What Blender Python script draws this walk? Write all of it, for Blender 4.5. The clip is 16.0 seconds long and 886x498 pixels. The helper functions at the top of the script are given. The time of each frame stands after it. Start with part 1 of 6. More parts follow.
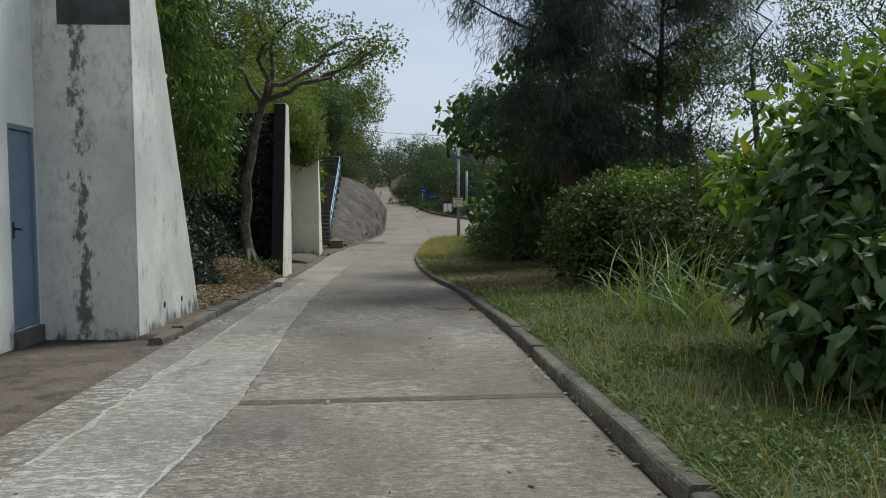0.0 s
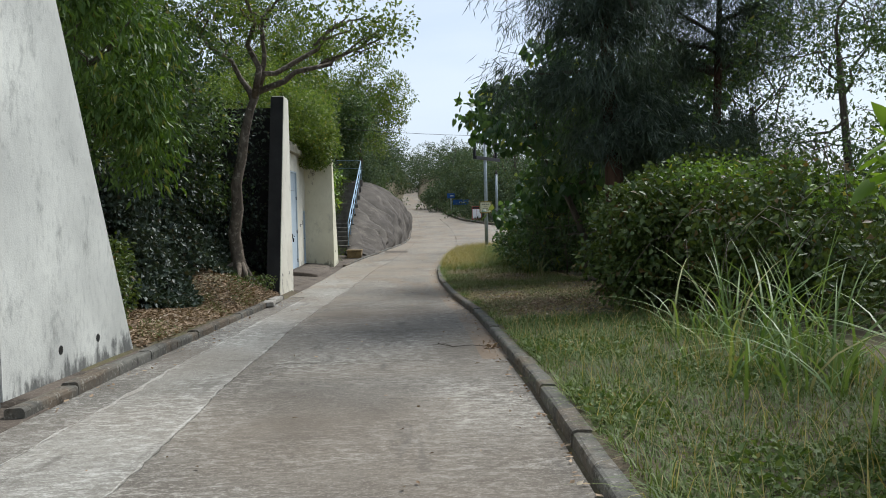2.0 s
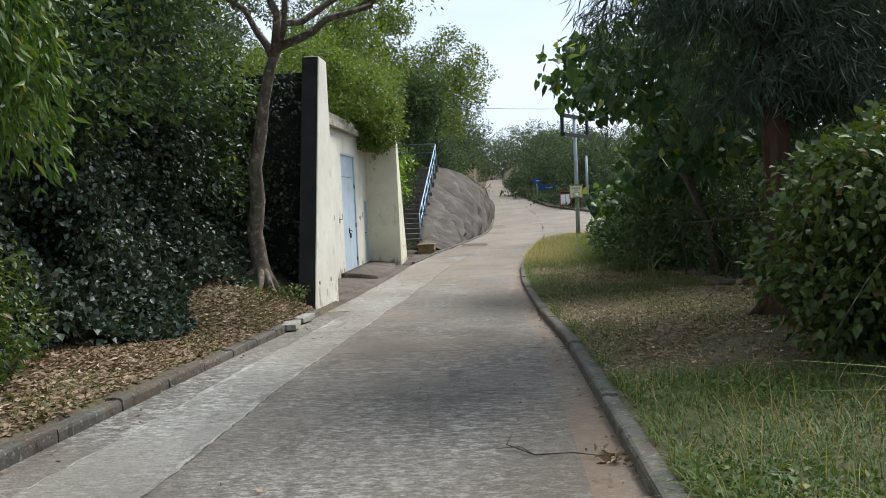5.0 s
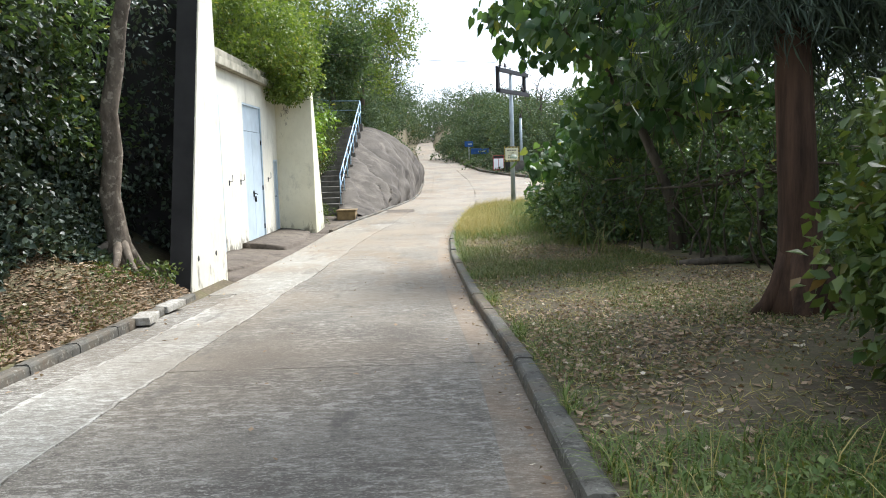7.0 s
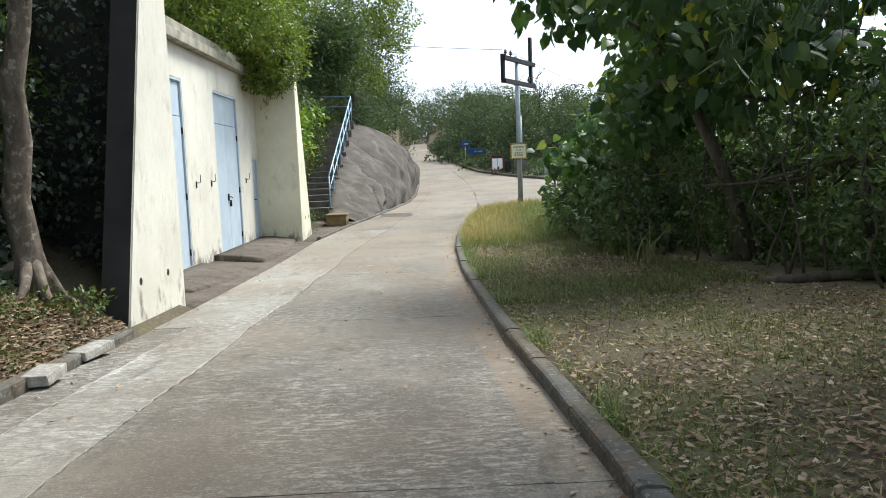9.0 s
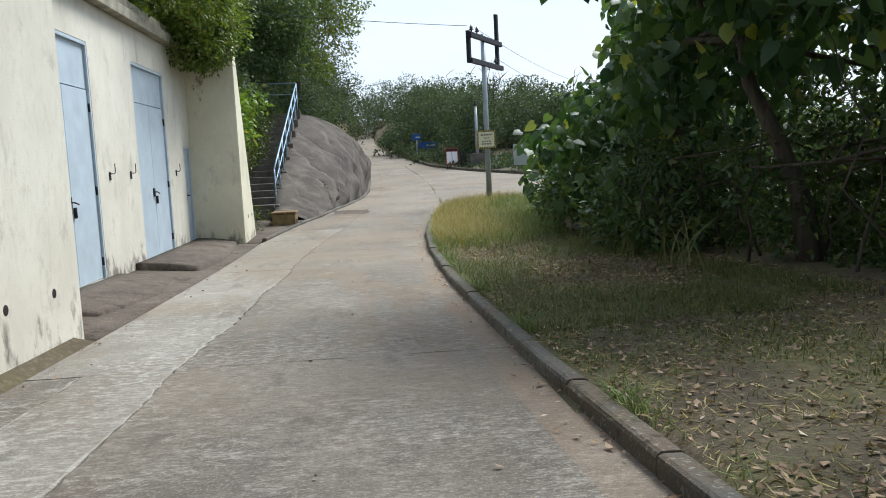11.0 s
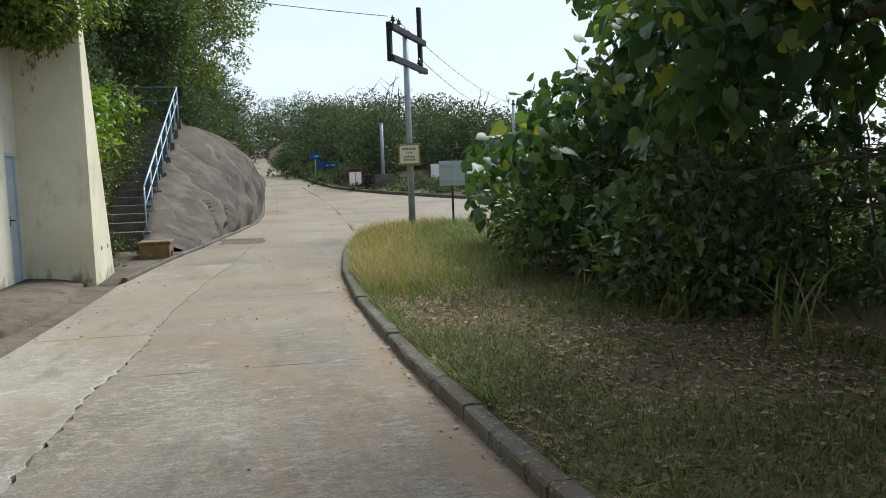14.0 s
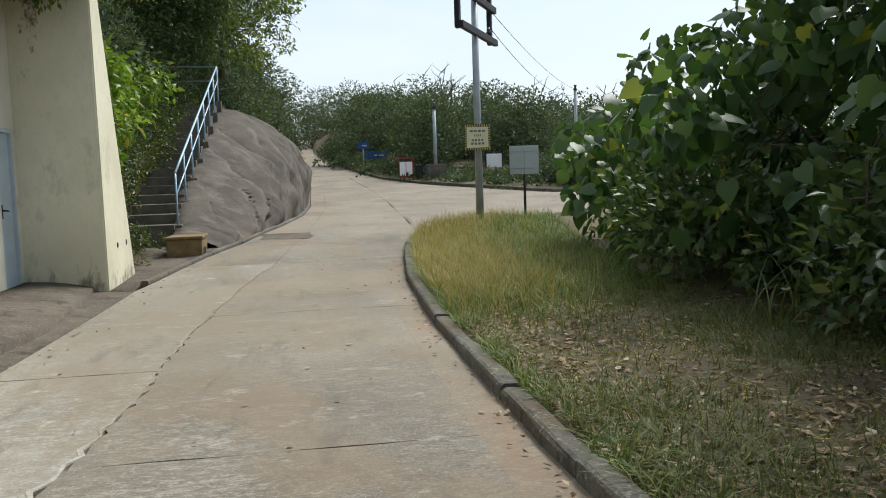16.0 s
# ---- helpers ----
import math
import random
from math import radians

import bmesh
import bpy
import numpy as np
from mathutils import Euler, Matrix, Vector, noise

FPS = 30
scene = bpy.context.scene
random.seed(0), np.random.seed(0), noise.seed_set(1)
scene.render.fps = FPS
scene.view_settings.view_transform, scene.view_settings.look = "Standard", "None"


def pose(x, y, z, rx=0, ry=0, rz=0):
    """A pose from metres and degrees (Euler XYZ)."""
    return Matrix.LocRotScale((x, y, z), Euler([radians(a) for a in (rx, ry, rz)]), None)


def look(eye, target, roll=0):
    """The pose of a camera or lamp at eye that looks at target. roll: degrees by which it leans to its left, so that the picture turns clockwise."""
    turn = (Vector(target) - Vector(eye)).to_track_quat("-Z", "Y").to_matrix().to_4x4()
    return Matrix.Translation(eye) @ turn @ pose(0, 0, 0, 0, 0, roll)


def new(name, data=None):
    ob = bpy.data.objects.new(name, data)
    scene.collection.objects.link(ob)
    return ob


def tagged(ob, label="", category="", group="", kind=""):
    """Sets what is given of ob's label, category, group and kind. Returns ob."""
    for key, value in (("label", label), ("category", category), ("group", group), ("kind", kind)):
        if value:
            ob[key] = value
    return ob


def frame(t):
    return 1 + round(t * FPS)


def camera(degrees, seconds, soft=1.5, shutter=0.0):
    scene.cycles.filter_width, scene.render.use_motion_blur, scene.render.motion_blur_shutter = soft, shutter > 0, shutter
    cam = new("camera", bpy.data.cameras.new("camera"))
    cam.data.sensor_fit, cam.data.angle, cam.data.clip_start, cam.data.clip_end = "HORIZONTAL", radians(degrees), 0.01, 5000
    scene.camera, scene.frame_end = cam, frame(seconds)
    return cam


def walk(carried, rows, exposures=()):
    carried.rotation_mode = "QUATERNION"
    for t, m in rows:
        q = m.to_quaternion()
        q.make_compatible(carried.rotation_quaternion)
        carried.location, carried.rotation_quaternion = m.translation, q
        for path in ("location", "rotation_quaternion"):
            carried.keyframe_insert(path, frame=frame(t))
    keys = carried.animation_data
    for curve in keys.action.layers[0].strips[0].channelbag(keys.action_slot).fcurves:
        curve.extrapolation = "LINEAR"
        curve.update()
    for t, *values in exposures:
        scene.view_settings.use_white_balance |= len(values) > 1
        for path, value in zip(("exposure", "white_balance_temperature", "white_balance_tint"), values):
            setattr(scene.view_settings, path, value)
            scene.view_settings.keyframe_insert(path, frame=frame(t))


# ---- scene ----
cam = camera(56.3, 16.0, 1.0)
PATH = [
    (0, (-0.038, 0.012, 1.173), (0.096, 2.004, 1.063), -0.5),
    (0.5, (0.077, 0.736, 1.186), (0.202, 2.729, 1.086), -0.2),
    (1, (0.218, 1.421, 1.189), (0.362, 3.414, 1.096), -1.3),
    (1.5, (0.326, 2.162, 1.171), (0.396, 4.159, 1.08), -1.4),
    (2, (0.447, 2.924, 1.136), (0.501, 4.921, 1.042), -1.2),
    (2.5, (0.525, 3.668, 1.139), (0.581, 5.665, 1.03), -1.0),
    (3, (0.546, 4.409, 1.141), (0.598, 6.405, 1.031), -1.5),
    (3.5, (0.567, 5.185, 1.113), (0.521, 7.182, 1.002), -1.7),
    (4, (0.608, 5.922, 1.101), (0.529, 7.917, 0.988), -3.4),
    (4.2, (0.631, 6.209, 1.11), (0.496, 8.201, 1.0), -3.4),
    (6.3, (0.7, 9.23, 1.028), (0.561, 11.22, 0.893), -1.7),
    (6.5, (0.707, 9.494, 1.011), (0.583, 11.486, 0.87), -1.3),
    (7, (0.755, 10.195, 0.987), (0.76, 12.184, 0.78), -1.8),
    (7.5, (0.728, 10.878, 0.96), (0.739, 12.864, 0.723), -0.9),
    (8, (0.666, 11.555, 0.966), (0.664, 13.541, 0.73), -1.2),
    (8.5, (0.593, 12.247, 0.924), (0.569, 14.233, 0.689), -1.7),
    (9, (0.494, 12.969, 0.862), (0.518, 14.959, 0.661), -2.3),
    (9.2, (0.449, 13.249, 0.843), (0.535, 15.237, 0.637), -2.0),
    (11.3, (0.024, 16.133, 0.672), (0.188, 18.115, 0.459), -2.7),
    (11.5, (-0.003, 16.428, 0.67), (0.167, 18.41, 0.46), -2.6),
    (12, (-0.087, 17.128, 0.649), (0.082, 19.114, 0.484), -2.5),
    (12.5, (-0.085, 17.829, 0.626), (0.146, 19.808, 0.455), -2.4),
    (13, (-0.101, 18.543, 0.584), (0.225, 20.509, 0.415), -2.2),
    (13.5, (-0.085, 19.166, 0.586), (0.32, 21.117, 0.416), -2.0),
    (14, (-0.082, 19.887, 0.584), (0.331, 21.836, 0.417), -2.1),
    (14.5, (-0.087, 20.555, 0.536), (0.38, 22.493, 0.368), -1.8),
    (15, (-0.134, 21.229, 0.52), (0.319, 23.17, 0.348), -2.0),
    (15.5, (-0.121, 21.911, 0.475), (0.282, 23.863, 0.304), -2.5),
    (16, (-0.132, 22.597, 0.477), (0.178, 24.565, 0.297), -1.9),
]
EXPOSURES = [(0, -0.02, 6050, 8), (1.5, 0.28, 6000, 9), (2.5, 0.46, 6000, 9.5), (4.2, 0.5, 6000, 10), (6.3, 1.12, 6050, 10), (7.3, 1.5, 6050, 10), (8, 1.38, 6050, 9), (9.2, 0.98, 6050, 8), (11.3, 0.64, 5950, 9), (13, 0.58, 6050, 8.5), (16, 0.5, 6300, 7)]
walk(cam, [(t, look(eye, target, roll)) for t, eye, target, roll in PATH],
     exposures=EXPOSURES)

# ---- light ----
SUN_EL, SUN_AZ = radians(53), radians(44)   # azimuth from +y towards +x
world = bpy.data.worlds.new("world")
scene.world = world
world.use_nodes = True
wn, wl = world.node_tree.nodes, world.node_tree.links
wn.clear()
w_out = wn.new("ShaderNodeOutputWorld")
w_bg = wn.new("ShaderNodeBackground")
w_sky = wn.new("ShaderNodeTexSky")
w_sky.sky_type = "NISHITA"
w_sky.sun_disc = False
w_sky.sun_elevation, w_sky.sun_rotation = SUN_EL, SUN_AZ
w_sky.dust_density, w_sky.air_density = 2.0, 1.0
w_tc = wn.new("ShaderNodeTexCoord")
w_map = wn.new("ShaderNodeMapping")
w_map.inputs["Scale"].default_value = (1.0, 1.6, 4.5)
w_noise = wn.new("ShaderNodeTexNoise")
w_noise.inputs["Scale"].default_value = 2.2
w_noise.inputs["Detail"].default_value = 6
w_ramp = wn.new("ShaderNodeValToRGB")
w_ramp.color_ramp.elements[0].position, w_ramp.color_ramp.elements[0].color = 0.36, (0.45, 0.45, 0.45, 1)
w_ramp.color_ramp.elements[1].position, w_ramp.color_ramp.elements[1].color = 0.64, (0.84, 0.84, 0.84, 1)
w_mix = wn.new("ShaderNodeMixRGB")
w_mix.inputs["Color2"].default_value = (6.6, 7.1, 7.8, 1)
w_bg.inputs["Strength"].default_value = 0.1
wl.new(w_tc.outputs["Generated"], w_map.inputs["Vector"])
wl.new(w_map.outputs["Vector"], w_noise.inputs["Vector"])
wl.new(w_noise.outputs["Fac"], w_ramp.inputs["Fac"])
wl.new(w_ramp.outputs["Color"], w_mix.inputs["Fac"])
wl.new(w_sky.outputs["Color"], w_mix.inputs["Color1"])
wl.new(w_mix.outputs["Color"], w_bg.inputs["Color"])
wl.new(w_bg.outputs["Background"], w_out.inputs["Surface"])

sun = new("sun", bpy.data.lights.new("sun", "SUN"))
sun.data.energy, sun.data.angle, sun.data.color = 3.3, radians(22), (1.0, 0.96, 0.9)
sun_way = Vector((math.sin(SUN_AZ) * math.cos(SUN_EL), math.cos(SUN_AZ) * math.cos(SUN_EL), math.sin(SUN_EL)))
sun.matrix_world = look(sun_way * 60, (0, 0, 0))


# ---- materials ----
def lin(r, g, b):
    f = lambda c: c / 12.92 if c <= 0.04045 else ((c + 0.055) / 1.055) ** 2.4
    return (f(r), f(g), f(b), 1.0)


class Mat:
    """A node material with a Principled shader and small helpers."""

    def __init__(self, name, rough=0.8, metal=0.0, spec=0.3):
        self.m = bpy.data.materials.new(name)
        self.m.use_nodes = True
        self.n, self.l = self.m.node_tree.nodes, self.m.node_tree.links
        self.b = self.n["Principled BSDF"]
        self.b.inputs["Roughness"].default_value = rough
        self.b.inputs["Metallic"].default_value = metal
        self.b.inputs["Specular IOR Level"].default_value = spec
        self.pos = self.n.new("ShaderNodeNewGeometry").outputs["Position"]

    def coord(self, scale=(1, 1, 1), rot=(0, 0, 0)):
        m = self.n.new("ShaderNodeMapping")
        m.inputs["Scale"].default_value = scale
        m.inputs["Rotation"].default_value = [radians(a) for a in rot]
        self.l.new(self.pos, m.inputs["Vector"])
        return m.outputs["Vector"]

    def noise(self, scale, detail=4, stretch=(1, 1, 1), rough=0.55, rot=(0, 0, 0)):
        t = self.n.new("ShaderNodeTexNoise")
        t.inputs["Scale"].default_value, t.inputs["Detail"].default_value = scale, detail
        t.inputs["Roughness"].default_value = rough
        self.l.new(self.coord(stretch, rot), t.inputs["Vector"])
        return t.outputs["Fac"]

    def voronoi(self, scale, stretch=(1, 1, 1), feature="F1"):
        t = self.n.new("ShaderNodeTexVoronoi")
        t.feature = feature
        t.inputs["Scale"].default_value = scale
        self.l.new(self.coord(stretch), t.inputs["Vector"])
        return t.outputs["Distance"]

    def ramp(self, fac, stops):
        r = self.n.new("ShaderNodeValToRGB")
        e = r.color_ramp.elements
        for i, (p, c) in enumerate(stops):
            k = e[i] if i < 2 else e.new(p)
            k.position = p
            k.color = c if not isinstance(c, (int, float)) else (c, c, c, 1)
        self.l.new(fac, r.inputs["Fac"])
        return r.outputs["Color"]

    def mix(self, fac, a, b, mode="MIX"):
        m = self.n.new("ShaderNodeMixRGB")
        m.blend_type = mode
        for k, v in (("Fac", fac), ("Color1", a), ("Color2", b)):
            if isinstance(v, (int, float)):
                m.inputs[k].default_value = v if k == "Fac" else (v, v, v, 1)
            elif isinstance(v, tuple):
                m.inputs[k].default_value = v
            else:
                self.l.new(v, m.inputs[k])
        return m.outputs["Color"]

    def math(self, op, a, b=0.0):
        m = self.n.new("ShaderNodeMath")
        m.operation = op
        m.use_clamp = True
        for k, v in ((0, a), (1, b)):
            if isinstance(v, (int, float)):
                m.inputs[k].default_value = v
            else:
                self.l.new(v, m.inputs[k])
        return m.outputs[0]

    def math2(self, op, a, b):
        out = self.math(op, a, b)
        out.node.use_clamp = False
        return out

    def axis(self, i):
        s = self.n.new("ShaderNodeSeparateXYZ")
        self.l.new(self.pos, s.inputs[0])
        return s.outputs[i]

    def band(self, v, lo, hi):
        r = self.n.new("ShaderNodeMapRange")
        r.inputs["From Min"].default_value, r.inputs["From Max"].default_value = lo, hi
        self.l.new(v, r.inputs["Value"])
        return r.outputs[0]

    def random(self, island=False):
        if island:
            return self.n.new("ShaderNodeNewGeometry").outputs["Random Per Island"]
        return self.n.new("ShaderNodeObjectInfo").outputs["Random"]

    def color(self, c):
        if isinstance(c, tuple):
            self.b.inputs["Base Color"].default_value = c
        else:
            self.l.new(c, self.b.inputs["Base Color"])
        return self

    def bump(self, height, strength=0.3, dist=0.01):
        b = self.n.new("ShaderNodeBump")
        b.inputs["Strength"].default_value, b.inputs["Distance"].default_value = strength, dist
        self.l.new(height, b.inputs["Height"])
        self.l.new(b.outputs["Normal"], self.b.inputs["Normal"])
        return self


def plain(name, c, rough=0.6, metal=0.0, vary=0.25, scale=9, bump=0.15):
    m = Mat(name, rough, metal)
    n = m.noise(scale, 5)
    dark = tuple(x * (1 - vary) for x in c[:3]) + (1,)
    lite = tuple(min(1, x * (1 + vary * 0.5)) for x in c[:3]) + (1,)
    m.color(m.ramp(n, [(0.3, dark), (0.7, lite)]))
    m.bump(m.noise(scale * 12, 3), bump, 0.003)
    return m.m


def leaf_mat(name, dark, lite, old=None, rough=0.45, thin=0.3):
    m = Mat(name, rough, 0, 0.35)
    r = m.random(True)
    stops = [(0.0, dark), (0.955, lite)]
    if old:
        stops.append((0.97, old))
    c = m.ramp(r, stops)
    c = m.mix(m.ramp(m.noise(0.9, 3), [(0.35, 0.0), (0.7, 0.45)]), c, dark)
    m.color(c)
    tr = m.n.new("ShaderNodeBsdfTranslucent")
    mx = m.n.new("ShaderNodeMixShader")
    mx.inputs["Fac"].default_value = thin
    glow = m.mix(1.0, c, (1.0, 1.0, 0.45, 1), "MULTIPLY")
    m.l.new(glow, tr.inputs["Color"])
    m.l.new(m.b.outputs[0], mx.inputs[1])
    m.l.new(tr.outputs[0], mx.inputs[2])
    m.l.new(mx.outputs[0], m.n["Material Output"].inputs["Surface"])
    return m.m


def concrete_road(name, base, lite, dark, rust=0.0, worn=0.75):
    """Broom-brushed concrete: strokes across the road, worn pale flecks in patches, stains and silt."""
    m = Mat(name, 0.85, 0, 0.25)
    stroke = m.noise(5.0, 8, (1.7, 3.6, 1), 0.74)
    fine = m.noise(15.0, 6, (1.2, 2.7, 1), 0.75)
    grit = m.noise(60, 4, (1, 1.3, 1), 0.75)
    wear = m.noise(0.75, 6, (1, 0.8, 1), 0.7)
    near = m.band(m.axis(1), 28, 17)
    some = m.math("ADD", m.math("MULTIPLY", near, 0.6), 0.4)
    c = m.ramp(m.noise(0.45, 6, (1, 0.7, 1), 0.6), [(0.34, dark), (0.64, base)])
    c = m.mix(m.math("MULTIPLY", some, m.ramp(stroke, [(0.36, 0.75), (0.47, 0.0)])), c, dark)
    pale = m.math("MULTIPLY", m.ramp(stroke, [(0.51, 0.0), (0.57, 1.0)]), m.ramp(wear, [(0.40, 0.04), (0.62, worn)]))
    c = m.mix(m.math("MULTIPLY", pale, some), c, lite)
    nick = m.math("MULTIPLY", m.ramp(fine, [(0.55, 0.0), (0.60, 0.9)]), m.ramp(wear, [(0.36, 0.12), (0.6, 0.85)]))
    c = m.mix(m.math("MULTIPLY", nick, some), c, lite)
    c = m.mix(m.ramp(fine, [(0.38, 0.65), (0.44, 0.0)]), c, dark)
    c = m.mix(m.ramp(grit, [(0.38, 0.55), (0.47, 0.0)]), c, dark)
    c = m.mix(m.ramp(grit, [(0.56, 0.0), (0.64, 0.5)]), c, lite)
    # brown water stains, dark damp runs and silt towards the junction
    late = m.math("SUBTRACT", 1.0, near)
    c = m.mix(m.math("MULTIPLY", late, m.ramp(m.noise(0.8, 7, (1.3, 0.5, 1), 0.7), [(0.47, 0.0), (0.58, 0.6)])), c, lin(.47, .40, .315))
    c = m.mix(m.math("MULTIPLY", late, m.ramp(m.noise(2.3, 7, (1, 1.5, 1), 0.8), [(0.58, 0.0), (0.64, 0.5)])), c, lite)
    c = m.mix(m.ramp(m.noise(0.22, 5), [(0.44, 0.0), (0.62, 0.5)]), c, lin(0.43, 0.385, 0.325))
    c = m.mix(m.ramp(m.noise(1.5, 6, (1.8, 0.45, 1), 0.7), [(0.57, 0.0), (0.68, 0.6)]), c, lin(0.31, 0.29, 0.265))
    silt = m.math("MULTIPLY", m.band(m.axis(1), 21, 33), m.ramp(m.noise(0.5, 5), [(0.3, 0.05), (0.6, 0.4)]))
    c = m.mix(silt, c, lin(0.60, 0.565, 0.50))
    if rust:
        c = m.mix(m.ramp(m.noise(1.1, 6, (1, 0.4, 1), 0.7), [(0.42, 0.0), (0.60, rust)]), c, lin(0.52, 0.40, 0.285))
    m.color(c)
    m.bump(m.mix(0.4, m.mix(0.5, stroke, fine), grit), 0.7, 0.008)
    return m.m


def render_wall(name, base, shade, grime, amount=0.5, foot=(-1.0, -0.45), streak=None, streak_z=(-1.0, -0.9)):
    """Painted cement render: faint blotches, runs from the top, mould at the foot."""
    m = Mat(name, 0.85, 0, 0.2)
    c = m.ramp(m.noise(0.8, 6), [(0.3, shade), (0.65, base)])
    runs = m.noise(2.2, 7, (1.0, 1.0, 0.22), 0.7)
    c = m.mix(m.ramp(runs, [(0.6, 0.0), (0.76, amount * 0.8)]), c, grime)
    c = m.mix(m.ramp(m.noise(14, 6, (1, 1, 0.5), 0.7), [(0.5, 0.0), (0.66, amount * 0.8)]), c, shade)
    c = m.mix(m.ramp(m.noise(2.6, 7, (1, 1, 0.6), 0.75), [(0.56, 0.0), (0.68, amount * 0.45)]), c, grime)
    mould = m.noise(4.5, 6, (1, 1, 0.45), 0.7)
    low = m.band(m.axis(2), foot[1], foot[0])
    edge = m.ramp(m.math("ADD", mould, m.math("MULTIPLY", low, 0.2)), [(0.6, 0.0), (0.72, 1.0)])
    near = m.math("MULTIPLY", edge, m.band(low, 0.0, 0.3))
    c = m.mix(m.math("MULTIPLY", near, 0.8), c, grime)
    if streak is not None:
        tall = m.band(m.axis(2), streak_z[0], streak_z[1])
        gap = m.math("ABSOLUTE", m.math2("SUBTRACT", m.axis(0), streak))
        spine = m.band(gap, 0.26, 0.02)
        blot = m.noise(7.5, 7, (1.2, 1, 0.6), 0.8)
        c = m.mix(m.ramp(m.math("ADD", m.math("MULTIPLY", m.math("MULTIPLY", spine, tall), 0.24), m.math("MULTIPLY", blot, 0.9)), [(0.64, 0.0), (0.71, 0.85)]), c, grime)
    m.color(c)
    m.bump(m.mix(0.6, m.noise(6, 5), m.noise(60, 4)), 0.35, 0.012)
    return m.m


M_LANE = concrete_road("lane_concrete", lin(.50, .475, .43), lin(.68, .665, .62), lin(.30, .28, .252))
M_GUTTER = concrete_road("gutter_concrete", lin(.585, .57, .53), lin(.75, .74, .705), lin(.42, .405, .37), 0.0, 0.9)
M_CHANNEL = concrete_road("channel_concrete", lin(.47, .45, .415), lin(.74, .73, .69), lin(.33, .315, .285), 0.0, 0.9)
M_EDGE = concrete_road("edge_concrete", lin(.52, .49, .44), lin(.66, .63, .57), lin(.37, .345, .305), 0.28, 0.5)
def apron_cement():
    """Old trowelled cement: brown-grey, dirt in patches, thin pale scuffs, dark damp blots."""
    m = Mat("apron_cement", 0.92, 0, 0.2)
    c = m.ramp(m.noise(0.9, 6, (1, 1, 1), 0.65), [(0.34, lin(.28, .25, .22)), (0.66, lin(.40, .365, .325))])
    c = m.mix(m.ramp(m.noise(5, 7, (1, 1.8, 1), 0.75), [(0.55, 0.0), (0.66, 0.5)]), c, lin(.50, .465, .415))
    c = m.mix(m.ramp(m.noise(2.6, 6, (1, 1, 1), 0.7), [(0.36, 0.7), (0.46, 0.0)]), c, lin(.21, .19, .165))
    c = m.mix(m.ramp(m.noise(40, 4), [(0.56, 0.0), (0.66, 0.5)]), c, lin(.52, .485, .43))
    m.color(c)
    m.bump(m.mix(0.5, m.noise(6, 6), m.noise(50, 4)), 0.6, 0.012)
    return m.m


M_APRON = apron_cement()


def kerb_concrete():
    """Cast kerb: rough grey cement with brown dirt, black mould and worn pale arrises."""
    m = Mat("kerb_concrete", 0.9, 0, 0.2)
    c = m.ramp(m.noise(2.2, 6), [(0.3, lin(.31, .30, .275)), (0.7, lin(.47, .46, .425))])
    c = m.mix(m.ramp(m.noise(1.1, 6, (1, 1, 1), 0.7), [(0.46, 0.0), (0.58, 0.7)]), c, lin(.37, .31, .24))
    c = m.mix(m.ramp(m.noise(7, 6, (1, 1, 1), 0.7), [(0.55, 0.0), (0.64, 0.7)]), c, lin(.22, .21, .185))
    c = m.mix(m.ramp(m.noise(26, 4), [(0.58, 0.0), (0.66, 0.6)]), c, lin(.58, .57, .53))
    m.color(c)
    m.bump(m.mix(0.5, m.noise(9, 6), m.noise(60, 4)), 0.8, 0.02)
    return m.m


M_KERB = kerb_concrete()
M_WALL_B = render_wall("cream_render", lin(.885, .87, .81), lin(.80, .78, .715), lin(.42, .40, .36), 0.7, (-1.0, -0.25))
M_WING_B = render_wall("yellow_cream_render", lin(.88, .86, .765), lin(.80, .78, .68), lin(.40, .38, .32), 0.6, (-1.0, -0.45), -3.55, (1.3, 2.6))
M_WALL_A = render_wall("grey_white_render", lin(.90, .90, .87), lin(.80, .80, .77), lin(.38, .38, .36), 0.55, (-0.3, 0.1))
M_WING_A = render_wall("weathered_white_render", lin(.84, .84, .80), lin(.70, .70, .67), lin(.28, .28, .27), 1.0, (-0.35, -0.05), -3.36)
# Near-black holds both the weathering and the shade of the walls that use it.
M_BLACKWALL = plain("shaded_weathered_cement", lin(.21, .205, .20), 0.95, 0, 0.5, 1.4, 0.5)
M_DARKPATCH = plain("dark_grey_paint", lin(.30, .30, .30), 0.9, 0, 0.45, 4, 0.4)
M_COPING = plain("stained_coping", lin(.62, .60, .53), 0.9, 0, 0.45, 3.5, 0.4)
M_DOOR = plain("pale_blue_steel", lin(.73, .785, .82), 0.5, 0, 0.12, 3, 0.08)
M_DOOR_A = plain("slate_blue_steel", lin(.47, .53, .60), 0.5, 0, 0.12, 3, 0.08)
M_IRON = plain("dark_iron", lin(.20, .21, .22), 0.55, 0.6, 0.3, 20)
M_RAIL = plain("blue_painted_rail", lin(.62, .72, .80), 0.45, 0.2, 0.2, 14)
M_GALV = plain("galvanised_pole", lin(.62, .65, .66), 0.5, 0.35, 0.2, 4)
M_BLACKSTEEL = plain("black_steel", lin(.14, .14, .15), 0.6, 0.2, 0.3, 10)
M_STEP = plain("step_concrete", lin(.40, .38, .35), 0.9, 0, 0.4, 4, 0.5)
M_YELLOWBLOCK = plain("ochre_cement", lin(.50, .425, .30), 0.9, 0, 0.45, 5, 0.5)
